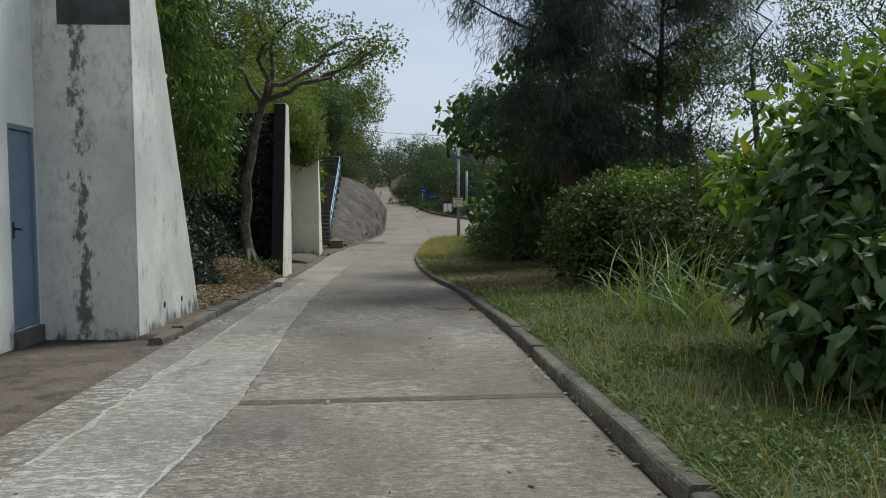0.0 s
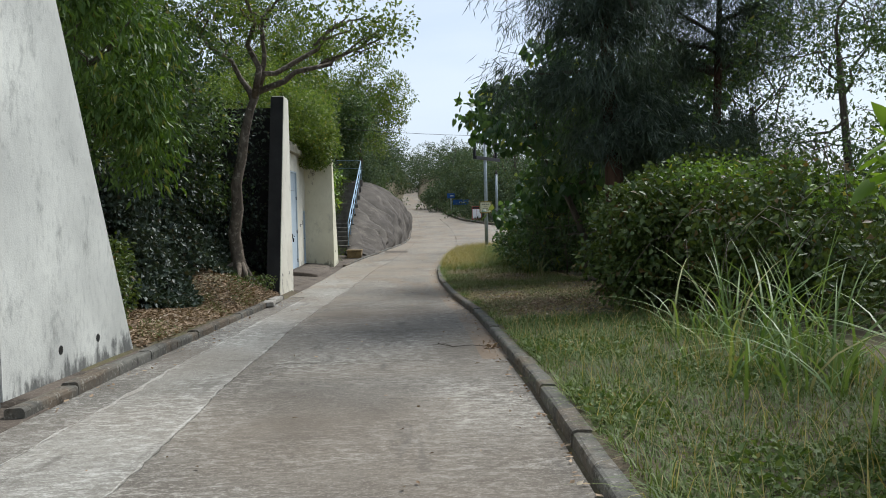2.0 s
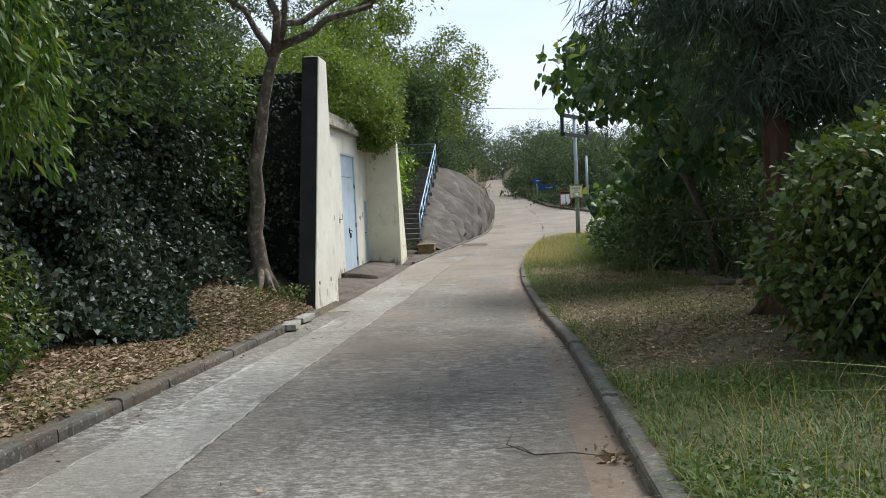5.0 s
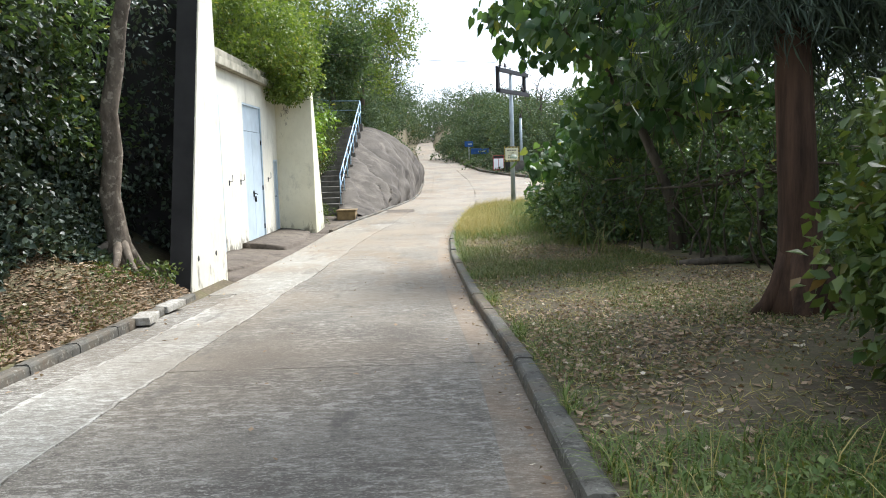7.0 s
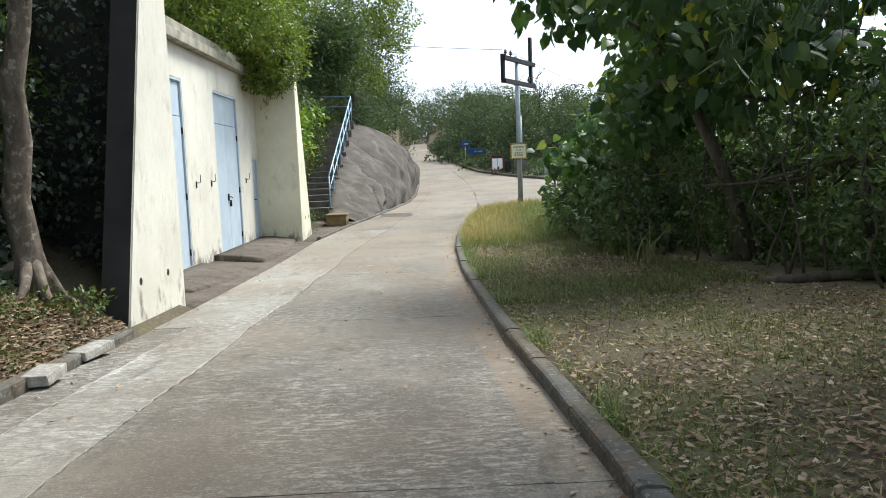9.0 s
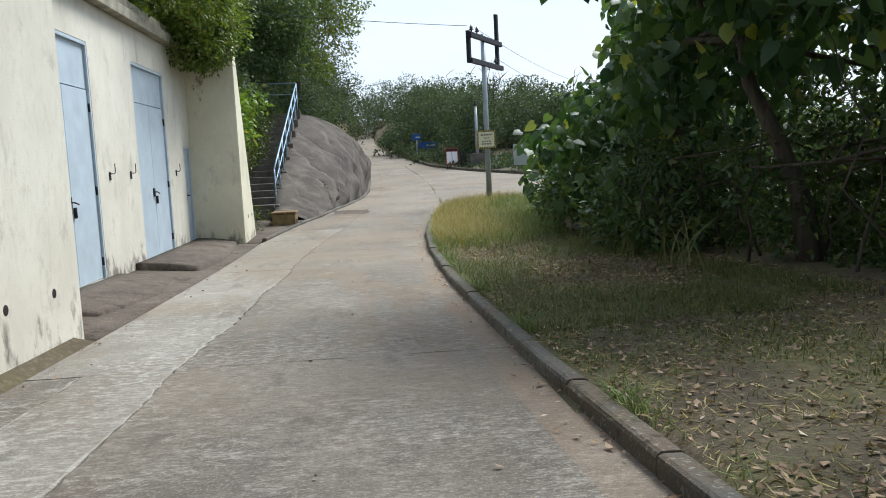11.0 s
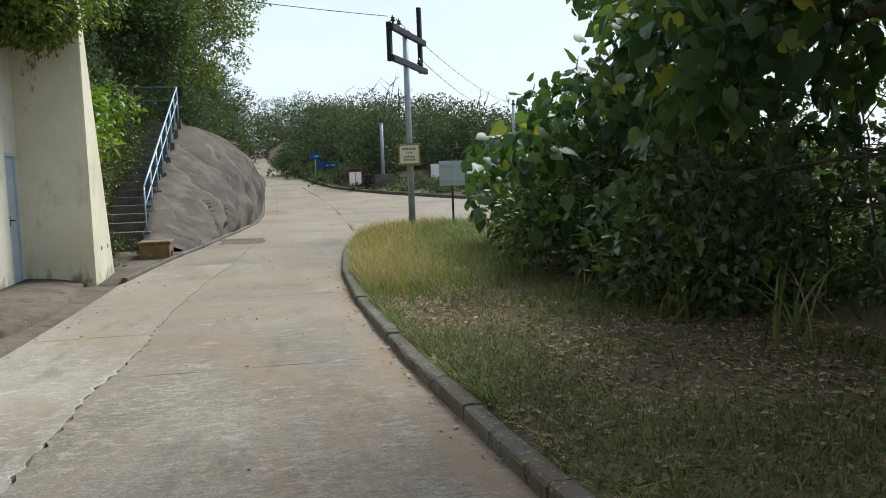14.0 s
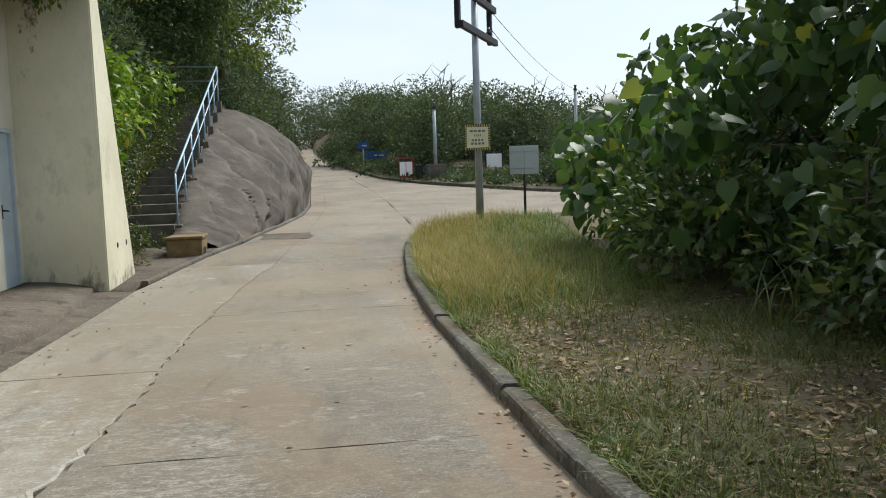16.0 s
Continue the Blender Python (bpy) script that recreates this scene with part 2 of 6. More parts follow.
M_CREAM_SIGN = plain("cream_sign", lin(.82, .80, .68), 0.5, 0, 0.08)
M_SIGNBLACK = plain("sign_black", lin(.14, .14, .13), 0.5, 0, 0.1)
M_SIGNTEXT = plain("sign_ink", lin(.45, .44, .38), 0.5, 0, 0.1)
M_YELLOW = plain("sign_yellow", lin(.78, .70, .36), 0.5, 0, 0.1)
M_GREY_SIGN = plain("grey_sheet_metal", lin(.66, .69, .68), 0.45, 0.3, 0.12, 3)
M_BLUE = plain("blue_sign", lin(.13, .30, .52), 0.45, 0, 0.1)
M_RED = plain("red_board", lin(.62, .22, .2), 0.5, 0, 0.1)
M_PAPER = plain("paper", lin(.90, .90, .90), 0.6, 0, 0.05)
M_INSUL = plain("brown_insulator", lin(.24, .20, .19), 0.3, 0, 0.1)


def ground_material():
    m = Mat("earth", 0.95, 0, 0.15)
    c = m.ramp(m.noise(0.7, 6), [(0.3, lin(.275, .25, .205)), (0.7, lin(.39, .355, .29))])
    grass = m.ramp(m.noise(1.3, 6, (1, 1, 1), 0.65), [(0.45, 0.0), (0.65, 0.6)])
    c = m.mix(grass, c, lin(.39, .39, .25))
    c = m.mix(m.ramp(m.noise(16, 4), [(0.5, 0.0), (0.7, 0.5)]), c, lin(.48, .43, .35))
    m.color(c)
    m.bump(m.mix(0.5, m.noise(7, 6), m.noise(45, 4)), 0.8, 0.03)
    return m.m


def shotcrete():
    m = Mat("shotcrete", 0.9, 0, 0.2)
    c = m.ramp(m.noise(0.9, 6), [(0.3, lin(.285, .265, .24)), (0.7, lin(.40, .375, .34))])
    # Streaks follow the crease direction, for the shading below.
    along = m.n.new("ShaderNodeCombineXYZ")
    m.l.new(m.math2("SUBTRACT", m.axis(1), m.math2("MULTIPLY", m.axis(2), 1.3)), along.inputs[0])
    m.l.new(m.math2("MULTIPLY", m.axis(0), 0.25), along.inputs[1])
    m.l.new(m.math2("MULTIPLY", m.axis(2), 0.2), along.inputs[2])
    crease_shade = m.n.new("ShaderNodeTexNoise")
    crease_shade.inputs["Scale"].default_value, crease_shade.inputs["Detail"].default_value, crease_shade.inputs["Roughness"].default_value = 2.1, 7, 0.68
    m.l.new(along.outputs[0], crease_shade.inputs["Vector"])
    crease_shade = crease_shade.outputs["Fac"]
    # Crease shadow painted as dark streaks, brighter ridge edges as pale ones.
    c = m.mix(m.ramp(crease_shade, [(0.36, 0.8), (0.47, 0.0)]), c, lin(.21, .19, .175))
    c = m.mix(m.ramp(crease_shade, [(0.56, 0.0), (0.66, 0.45)]), c, lin(.53, .495, .45))
    c = m.mix(m.ramp(m.noise(3.2, 7, (0.6, 1.2, 0.5), 0.75), [(0.58, 0.0), (0.68, 0.4)]), c, lin(.52, .485, .44))
    c = m.mix(m.ramp(m.noise(22, 5), [(0.36, 0.5), (0.46, 0.0)]), c, lin(.27, .245, .225))
    m.color(c)
    m.bump(m.mix(0.25, m.noise(3, 5, (1, 1, 0.4)), m.noise(25, 5)), 0.6, 0.05)
    return m.m


def bark(name, c1, c2, blotch=None, stretch=(1, 1, 0.2)):
    m = Mat(name, 0.9, 0, 0.15)
    n = m.noise(9, 6, stretch, 0.65)
    c = m.ramp(n, [(0.35, c1), (0.65, c2)])
    if blotch:
        c = m.mix(m.ramp(m.noise(11, 4), [(0.56, 0.0), (0.63, 0.6)]), c, blotch)
    m.color(c)
    m.bump(n, 0.8, 0.02)
    return m.m


M_GROUND = ground_material()
M_ROCK = shotcrete()
M_BARK_PALE = bark("pale_bark", lin(.31, .28, .245), lin(.47, .43, .38), lin(.64, .60, .54), (1, 1, 0.5))
M_BARK_RED = bark("red_brown_bark", lin(.19, .15, .125), lin(.35, .27, .215), None, (1, 1, 0.1))
M_BARK_GREY = bark("grey_bark", lin(.24, .22, .19), lin(.38, .35, .31))
L_MID = leaf_mat("mid_green_leaf", lin(.20, .29, .15), lin(.38, .48, .27), lin(.50, .56, .28), 0.4, 0.3)
L_OLIVE = leaf_mat("olive_leaf", lin(.29, .375, .16), lin(.50, .565, .27), lin(.58, .55, .27), 0.45, 0.45)
L_BRIGHT = leaf_mat("fresh_leaf", lin(.32, .44, .16), lin(.54, .64, .28), lin(.68, .64, .27), 0.45, 0.4)
L_COMPOUND = leaf_mat("feather_leaf", lin(.23, .335, .13), lin(.405, .50, .22), lin(.55, .55, .27), 0.45, 0.35)
L_DARK = leaf_mat("dark_leaf", lin(.22, .30, .19), lin(.41, .49, .31), lin(.50, .48, .29), 0.36, 0.4)
L_IVY = leaf_mat("ground_ivy_leaf", lin(.19, .235, .19), lin(.36, .41, .345), lin(.36, .32, .22), 0.42, 0.15)
L_HEART = leaf_mat("heart_leaf", lin(.20, .315, .18), lin(.40, .495, .32), lin(.66, .68, .30), 0.46, 0.4)
L_VINE = leaf_mat("vine_leaf", lin(.22, .30, .14), lin(.42, .47, .24), lin(.48, .38, .24))
L_NEEDLE = leaf_mat("casuarina_needle", lin(.22, .275, .235), lin(.38, .44, .37), None, 0.5, 0.3)
L_FAR = leaf_mat("far_leaf", lin(.25, .31, .235), lin(.37, .43, .31), lin(.44, .43, .31), 0.75)
L_GRASS = leaf_mat("grass_blade", lin(.30, .385, .17), lin(.50, .55, .30), lin(.66, .60, .40), 0.6, 0.3)
# Darker copy of the grass blade: near-verge shade put into the colour.
L_GRASS_SHADE = leaf_mat("shaded_grass_blade", lin(.26, .345, .145), lin(.44, .50, .265), lin(.58, .54, .34), 0.6, 0.3)
L_DULL = leaf_mat("trodden_blade", lin(.29, .34, .17), lin(.47, .49, .28), lin(.56, .50, .34), 0.6, 0.3)
L_STRAW = leaf_mat("straw_blade", lin(.56, .51, .31), lin(.74, .68, .46), lin(.76, .70, .50), 0.6, 0.3)
L_SWORD = leaf_mat("sword_grass", lin(.30, .40, .20), lin(.54, .62, .36), lin(.66, .62, .42), 0.45, 0.3)
L_LITTER = leaf_mat("dead_leaf", lin(.42, .335, .25), lin(.70, .61, .50), lin(.80, .75, .66), 0.8, 0.1)


# ---- building helpers ----
def obj(name, bm, material, parent=None):
    me = bpy.data.meshes.new(name)
    bm.normal_update()
    bm.to_mesh(me)
    bm.free()
    if material:
        me.materials.append(material)
    ob = new(name, me)
    if parent:
        ob.parent = parent
        ob.matrix_parent_inverse = parent.matrix_world.inverted()
    return ob


def part(name, bm, material, parent, label=""):
    ob = obj(name, bm, material, parent)
    if label:
        ob["label"] = label
    return ob


def thing(name, at, label, category, group="", kind=""):
    ob = new(name)
    ob.empty_display_size = 0.1
    ob.location = at
    bpy.context.view_layer.update()
    return tagged(ob, label, category, group, kind)


def box(bm, lo, hi, bevel=0.0, m=None):
    x0, y0, z0 = lo
    x1, y1, z1 = hi
    v = [bm.verts.new(p) for p in ((x0, y0, z0), (x1, y0, z0), (x1, y1, z0), (x0, y1, z0), (x0, y0, z1), (x1, y0, z1), (x1, y1, z1), (x0, y1, z1))]
    f = [bm.faces.new([v[i] for i in q]) for q in ((3, 2, 1, 0), (4, 5, 6, 7), (0, 1, 5, 4), (1, 2, 6, 5), (2, 3, 7, 6), (3, 0, 4, 7))]
    if bevel:
        edges = list({e for q in f for e in q.edges})
        bmesh.ops.bevel(bm, geom=edges, offset=bevel, segments=2, affect="EDGES", profile=0.6)
    if m is not None:
        bmesh.ops.transform(bm, matrix=m, verts=bm.verts)
    return bm


def boxed(lo, hi, bevel=0.0, m=None):
    return box(bmesh.new(), lo, hi, bevel, m)


def tube(bm, pts, radii, sides=10, cap=True):
    """A tapered tube along points."""
    pts = [Vector(p) for p in pts]
    rings = []
    side = Vector((1, 0, 0))
    for i, p in enumerate(pts):
        d = (pts[min(i + 1, len(pts) - 1)] - pts[max(i - 1, 0)]).normalized()
        u = d.cross(side)
        if u.length < 0.05:
            u = d.cross(Vector((0, 1, 0)))
        u.normalize()
        w = d.cross(u).normalized()
        side = u.cross(d)
        r = radii[i] if isinstance(radii, (list, tuple)) else radii
        rings.append([bm.verts.new(p + (u * math.cos(2 * math.pi * k / sides) + w * math.sin(2 * math.pi * k / sides)) * r) for k in range(sides)])
    for a, b in zip(rings, rings[1:]):
        for k in range(sides):
            f = bm.faces.new((a[k], a[(k + 1) % sides], b[(k + 1) % sides], b[k]))
            f.smooth = True
    if cap:
        bm.faces.new(list(reversed(rings[0])))
        bm.faces.new(rings[-1])
    return bm


def sheet(bm, rows):
    """A grid of quads through rows of points."""
    vs = [[bm.verts.new(p) for p in r] for r in rows]
    for a, b in zip(vs, vs[1:]):
        for i in range(len(a) - 1):
            f = bm.faces.new((a[i], a[i + 1], b[i + 1], b[i]))
            f.smooth = True
    return bm


def soup(name, verts, faces_n, material, parent=None):
    """One mesh from equal polygons given as an array (count, corners, 3)."""
    n, k, _ = verts.shape
    me = bpy.data.meshes.new(name)
    me.vertices.add(n * k)
    me.vertices.foreach_set("co", verts.astype(np.float32).ravel())
    faces = np.asarray(faces_n)
    nf, fc = faces.shape
    idx = (np.arange(n)[:, None, None] * k + faces[None]).reshape(-1)
    me.loops.add(n * nf * fc)
    me.loops.foreach_set("vertex_index", idx.astype(np.int32))
    me.polygons.add(n * nf)
    me.polygons.foreach_set("loop_start", (np.arange(n * nf) * fc).astype(np.int32))
    me.update()
    me.validate()
    me.materials.append(material)
    ob = new(name, me)
    if parent:
        ob.parent = parent
        ob.matrix_parent_inverse = parent.matrix_world.inverted()
    return ob


rng = np.random.default_rng(7)
LUSH = 4.5


def unit(v):
    return v / np.maximum(np.linalg.norm(v, axis=1, keepdims=True), 1e-6)


def leaves(name, at, size, aspect, material, parent=None, droop=0.2, lift=0.6, out=None, round_leaf=False, spread=0.35):
    """Folded leaves at points: each a blade along its own axis, creased at the midrib."""
    n = len(at)
    along = rng.normal(size=(n, 3))
    if out is not None:
        along = along * 0.8 + out * 0.9
    along[:, 2] -= droop
    along = unit(along)
    up = rng.normal(size=(n, 3)) * 0.7
    up[:, 2] += lift
    if out is not None:
        up += out * 0.4
    side = unit(np.cross(along, up))
    nrm = np.cross(side, along)
    s = (size * (1 + spread * rng.uniform(-1, 1, n)))[:, None]
    w = s * aspect * 0.5
    curl = nrm * s * 0.10 * min(1.0, aspect * 2.2)
    if round_leaf:
        ring = [(0.03, 0.0, 0.2), (-0.09, 0.5, 0.3), (0.08, 0.92, -0.1), (0.36, 0.98, -0.5), (0.68, 0.56, -0.5), (1.0, 0.0, -1.3)]
        ring += [(a, -b, c) for a, b, c in ring[4:0:-1]]
        v = np.stack([at + along * s * a + side * w * b + nrm * s * 0.1 * c for a, b, c in ring] + [at + along * s * 0.42 + nrm * s * 0.05], axis=1)
        f = [(k, (k + 1) % 10, 10) for k in range(10)]
    else:
        v = np.stack([at, at + along * s * 0.45 + side * w + curl, at + along * s - nrm * s * 0.1, at + along * s * 0.45 - side * w + curl], axis=1)
        f = [(0, 1, 2), (0, 2, 3)]
    return soup(name, v, f, material, parent)


def clumps(centres, radii, per, squash=0.8, hollow=0.45):
    """Points in ragged clumps, denser to the outside, with the outward way of each."""
    pts, outs = [], []
    for c, r in zip(centres, radii):
        k = max(4, int(per * LUSH * r * r))
        d = unit(rng.normal(size=(k, 3)))
        q = rng.uniform(hollow, 1.0, (k, 1)) ** 0.6
        bump = 1 + 0.25 * np.sin(d[:, :1] * 5 + c[0] * 3) * np.cos(d[:, 1:2] * 4 + c[1] * 2)
        p = d * q * r * bump
        p[:, 2] *= squash
        pts.append(p + np.asarray(c))
        outs.append(d)
    return np.concatenate(pts), np.concatenate(outs)


def spots(n, lo, hi, keep=None):
    """n random places in a box, kept where keep(p) holds."""
    got = []
    while sum(len(g) for g in got) < n:
        p = rng.uniform(lo, hi, (n * 2, 3))
        if keep is not None:
            p = p[keep(p)]
        got.append(p)
    return np.concatenate(got)[:n]


def blades(name, at, height, width, material, parent=None, lean=0.5, segs=3, spread=0.4):
    """Grass blades: tapering bent strips."""
    n = len(at)
    a = rng.uniform(0, 2 * math.pi, n)
    way = np.stack([np.cos(a), np.sin(a), np.zeros(n)], 1)
    side = np.stack([-np.sin(a + rng.normal(0, 0.6, n)), np.cos(a), np.zeros(n)], 1)
    h = (height * (1 + spread * rng.uniform(-1, 1, n)))[:, None]
    bend = (lean * rng.uniform(0.2, 1.3, n))[:, None]
    rows = []
    for i in range(segs + 1):
        t = i / segs
        mid = at + way * h * bend * t ** 1.8 + np.array([0, 0, 1.0]) * h * (t - 0.38 * bend * t ** 2.4)
        w = width * 0.5 * (1 - t) ** 0.7
        rows += [mid - side * w, mid + side * w] if i < segs else [mid]
    v = np.stack(rows, 1)
    if segs == 3:
        f = [(0, 1, 3), (0, 3, 2), (2, 3, 5), (2, 5, 4), (4, 5, 6)]
    elif segs == 2:
        f = [(0, 1, 3), (0, 3, 2), (2, 3, 4)]
    else:
        f = [(2 * i, 2 * i + 1, 2 * i + 3) for i in range(segs - 1)] + [(2 * i, 2 * i + 3, 2 * i + 2) for i in range(segs - 1)] + [(2 * segs - 2, 2 * segs - 1, 2 * segs)]
    return soup(name, v, f, material, parent)


# ---- lie of the land ----
GY = [-60, -30, 0, 10, 15, 20, 23, 30, 35, 40, 49, 62, 75, 90, 130, 300, 900]
GZ = [.5, .2, -.1, -.33, -.5, -.74, -.84, -.95, -.95, -.66, -.5, 0, .9, 2.3, 5, 9, 12]
_fine = np.linspace(-60, 900, 9601)
_soft = np.convolve(np.pad(np.interp(_fine, GY, GZ), 20, mode="edge"), np.ones(41) / 41, "valid")


def level(y):
    """Height of the road."""
    return np.interp(y, _fine, _soft)


KY = [-30, 3.7, 9.4, 16.5, 21, 26.5, 30.4, 33.9, 36, 37.5, 38.6, 39.4, 40.0, 40.5]
KX = [1.2, 1.26, 1.33, 1.27, 1.1, 0.95, 0.97, 1.12, 1.33, 1.52, 1.8, 2.15, 2.6, 3.4]
SY = [-30, 4, 6, 10, 16, 22, 27, 32, 35, 38, 42, 50, 59, 70, 90]
SX = [-1.2, -1.2, -1.1, -1.25, -1.42, -1.5, -1.36, -1.25, -0.95, -0.5, -0.1, 0.35, 0.45, 0.3, -0.6]
LY = [-30, 8, 14, 21, 23, 34, 36, 37.2, 38.9, 42.1, 46, 50, 59, 70, 90]
LX = [-2.4, -2.4, -2.45, -2.62, -2.62, -2.5, -2.2, -1.95, -1.45, -0.85, -0.35, -0.15, -0.1, -0.35, -1.4]


def kerb_x(y):
    return np.interp(y, KY, KX)


def ragged(y, seed):
    """Small broken wander of a cast edge."""
    return 0.022 * np.sin(y * 2.9 + seed) * np.sin(y * 1.3 + 2 * seed) + 0.012 * np.sin(y * 11.3 + seed * 3) * np.sin(y * 7.1) + 0.007 * np.sin(y * 31 + seed)


def seam_x(y):
    return np.interp(y, SY, SX) + ragged(y, 1.0) * (1 + 1.3 * smooth(y, 20, 24))


def channel_x(y):
    return left_x(y) + 0.42 + ragged(y, 2.3)


def left_x(y):
    return np.interp(y, LY, LX)


def near_verge(x):
    """Edge of the grass tip where the side road branches off."""
    return np.interp(x, [1.5, 1.8, 2.15, 2.6, 3.4, 6, 12, 30], [37.5, 38.6, 39.4, 40.0, 40.5, 41.2, 42.0, 43.5])


FARX = [-10, 0.9, 1.9, 2.9, 3.6, 5.0, 6.8, 8.85, 13, 30]
FARY = [110, 92, 80, 71, 66.5, 63, 58.5, 53.4, 50.5, 49.5]


def far_kerb(x):
    return np.interp(x, FARX, FARY)


def smooth(v, a, b):
    t = np.clip((v - a) / (b - a), 0, 1)
    return t * t * (3 - 2 * t)


def land(x, y):
    """Height of the ground sheet."""
    x, y = np.asarray(x, float), np.asarray(y, float)
    zr = level(y)
    z = zr - 0.07
    # banks to the left
    d = np.maximum(-2.72 - x, 0)
    slope = 0.09 + 0.49 * smooth(y, 17.5, 21)
    bank = 0.09 + slope * d + 0.75 * np.maximum(d - 2.0, 0)
    built = 0.0 + 0.55 * np.maximum(d - 9.0, 0)
    up = 0.12 + 0.32 * np.clip(y - 39, 0, 10) + 0.7 * np.maximum(d - 1.4, 0)
    in_bank = smooth(y, 10.2, 10.9) * (1 - smooth(y, 23.4, 23.7))
    in_up = smooth(y, 36.2, 37.5)
    left = bank * in_bank + up * in_up + built * (1 - in_bank) * (1 - in_up)
    left = np.minimum(left, 9 + 0.02 * d)
    stair = (x > -4.0) & (y > 37) & (y < 49.3)
    left = np.where(stair, 0.0, left)
    z = np.where(x < -2.72, zr + left - 0.03, z)
    # verge to the right
    k = kerb_x(np.minimum(y, 40.5))
    e = np.maximum(x - k, 0)
    verge = 0.085 + 0.035 * np.minimum(e, 4) - 0.10 * np.maximum(e - 5.5, 0)
    verge = np.maximum(verge, -9)
    on = (x > k + 0.08) & (y < near_verge(np.maximum(x, 1.5)) - 0.08)
    z = np.where(on, zr + verge, z)
    # beyond the junction
    past = (y > far_kerb(x) + 0.1) & (x > 0.5)
    z = np.where(past, zr + 0.08 + 0.05 * np.minimum(np.maximum(y - far_kerb(x), 0), 30) * smooth(x, 30, 5) - 0.06 * np.maximum(x - 14, 0).clip(0, 100), z)
    return z


def axis_steps(fine_lo, fine_hi, step, reach):
    inner = np.arange(fine_lo, fine_hi + step / 2, step)
    tail = np.cumsum(np.geomspace(step, 120, 26))
    tail = tail[tail < reach]
    return np.concatenate([fine_lo - tail[::-1], inner, fine_hi + tail])


def build_ground():
    xs, ys = axis_steps(-10, 12, 0.22, 900), axis_steps(-6, 66, 0.35, 1200)
    X, Y = np.meshgrid(xs, ys)
    Z = land(X, Y)
    wob = np.sin(X * 3.1 + 1.3 * np.sin(Y * 2.3)) * np.cos(Y * 2.7 + X) * 0.018
    Z += np.where((X > 1.6) | (X < -2.9), wob, 0)
    n, m = X.shape
    me = bpy.data.meshes.new("ground")
    v = np.stack([X, Y, Z], -1).reshape(-1, 3)
    i = (np.arange(n - 1)[:, None] * m + np.arange(m - 1)[None]).ravel()
    q = np.stack([i, i + 1, i + m + 1, i + m], 1)
    me.from_pydata(v.tolist(), [], q.tolist())
    me.polygons.foreach_set("use_smooth", np.ones(len(q), bool))
    me.materials.append(M_GROUND)
    ob = new("ground", me)
    tagged(ob, "brown earth with thin grass and dry patches", "ground", kind="structure")
    return ob


build_ground()


# ---- road: concrete slabs, gutter, edge strip ----
def slab(name, parent, lo, hi, left, right, material, lift=0.0, gap=0.009, cols=9):
    """One cast slab between two curves, from y lo to hi, with thickness."""
    bm = bmesh.new()
    ny = max(2, int((hi - lo) / (0.12 if lo < 40 else 0.5)))
    rows = []
    for y in np.linspace(lo + gap, hi - gap, ny + 1):
        a, b = float(left(y)) + gap, float(right(y)) - gap
        end = 0.012 if y < lo + 0.05 or y > hi - 0.05 else 0.0
        rows.append([(a + (b - a) * t, y + end * math.sin(t * 23 + lo) * math.sin(t * 9 + lo * 3), float(level(y)) + lift) for t in np.linspace(0, 1, cols if not end else cols)])
    sheet(bm, rows)
    rim = [e for e in bm.edges if e.is_boundary]
    down = bmesh.ops.extrude_edge_only(bm, edges=rim)["geom"]
    bmesh.ops.translate(bm, vec=(0, 0, -0.09), verts=[g for g in down if isinstance(g, bmesh.types.BMVert)])
    for f in bm.faces:
        f.smooth = False
    return part(name, bm, material, parent)


road = thing("road", (0, 0, 0), "weathered brushed concrete road with cast slabs", "road", kind="structure")
JOINTS = [-16, -10.5, -5, 0.6, 5.93, 11.2, 16.55, 22.04, 26.78, 31.6, 36.2]
for a, b in zip(JOINTS, JOINTS[1:]):
    strip = 0.27 if a > 11 else 0.03
    slab("slab", road, a, b, seam_x, lambda y, w=strip: kerb_x(y) - w + 0.005, M_LANE, 0.0, 0.005)
    if a > 11:
        slab("edge_strip", road, a, b, lambda y: kerb_x(y) - 0.27, lambda y: kerb_x(y) + 0.02, M_EDGE, -0.001, 0.001, 3)
for a, b in zip([-16, -8, 0, 5.5, 11.5, 17], [-8, 0, 5.5, 11.5, 17, 22]):
    slab("gutter_slab", road, a, b, channel_x, seam_x, M_GUTTER, 0.002, 0.002, 4)
    slab("channel_slab", road, a, b, left_x, channel_x, M_CHANNEL, -0.004, 0.002, 4)
for a, b in zip([22, 29], [29, 36.2]):
    slab("gutter_slab", road, a, b, left_x, seam_x, M_GUTTER, 0.002, 0.002, 6)


def crack_x(y):
    return np.interp(y, [36, 37.2, 38.5, 41, 44.6, 52, 60, 70, 92], [1.35, 1.5, 1.72, 2.05, 2.25, 2.5, 2.5, 1.9, 0.3])


M_MORTAR = concrete_road("white_mortar", lin(.70, .69, .65), lin(.82, .81, .78), lin(.50, .48, .44))
for a, b in zip([-16, -4, 2, 6.5, 11, 16], [-4, 2, 6.5, 11, 16, 21.9]):
    slab("mortar_line", road, a, b, lambda y: channel_x(y) - 0.004 - 0.03 * max(0.0, math.sin(y * 2.1) * math.sin(y * 7.3)), lambda y: channel_x(y) + 0.001 + 0.04 * max(0.0, math.sin(y * 1.3 + 1) + 0.6 * math.sin(y * 9.7)), M_MORTAR, 0.006, 0.0, 2)
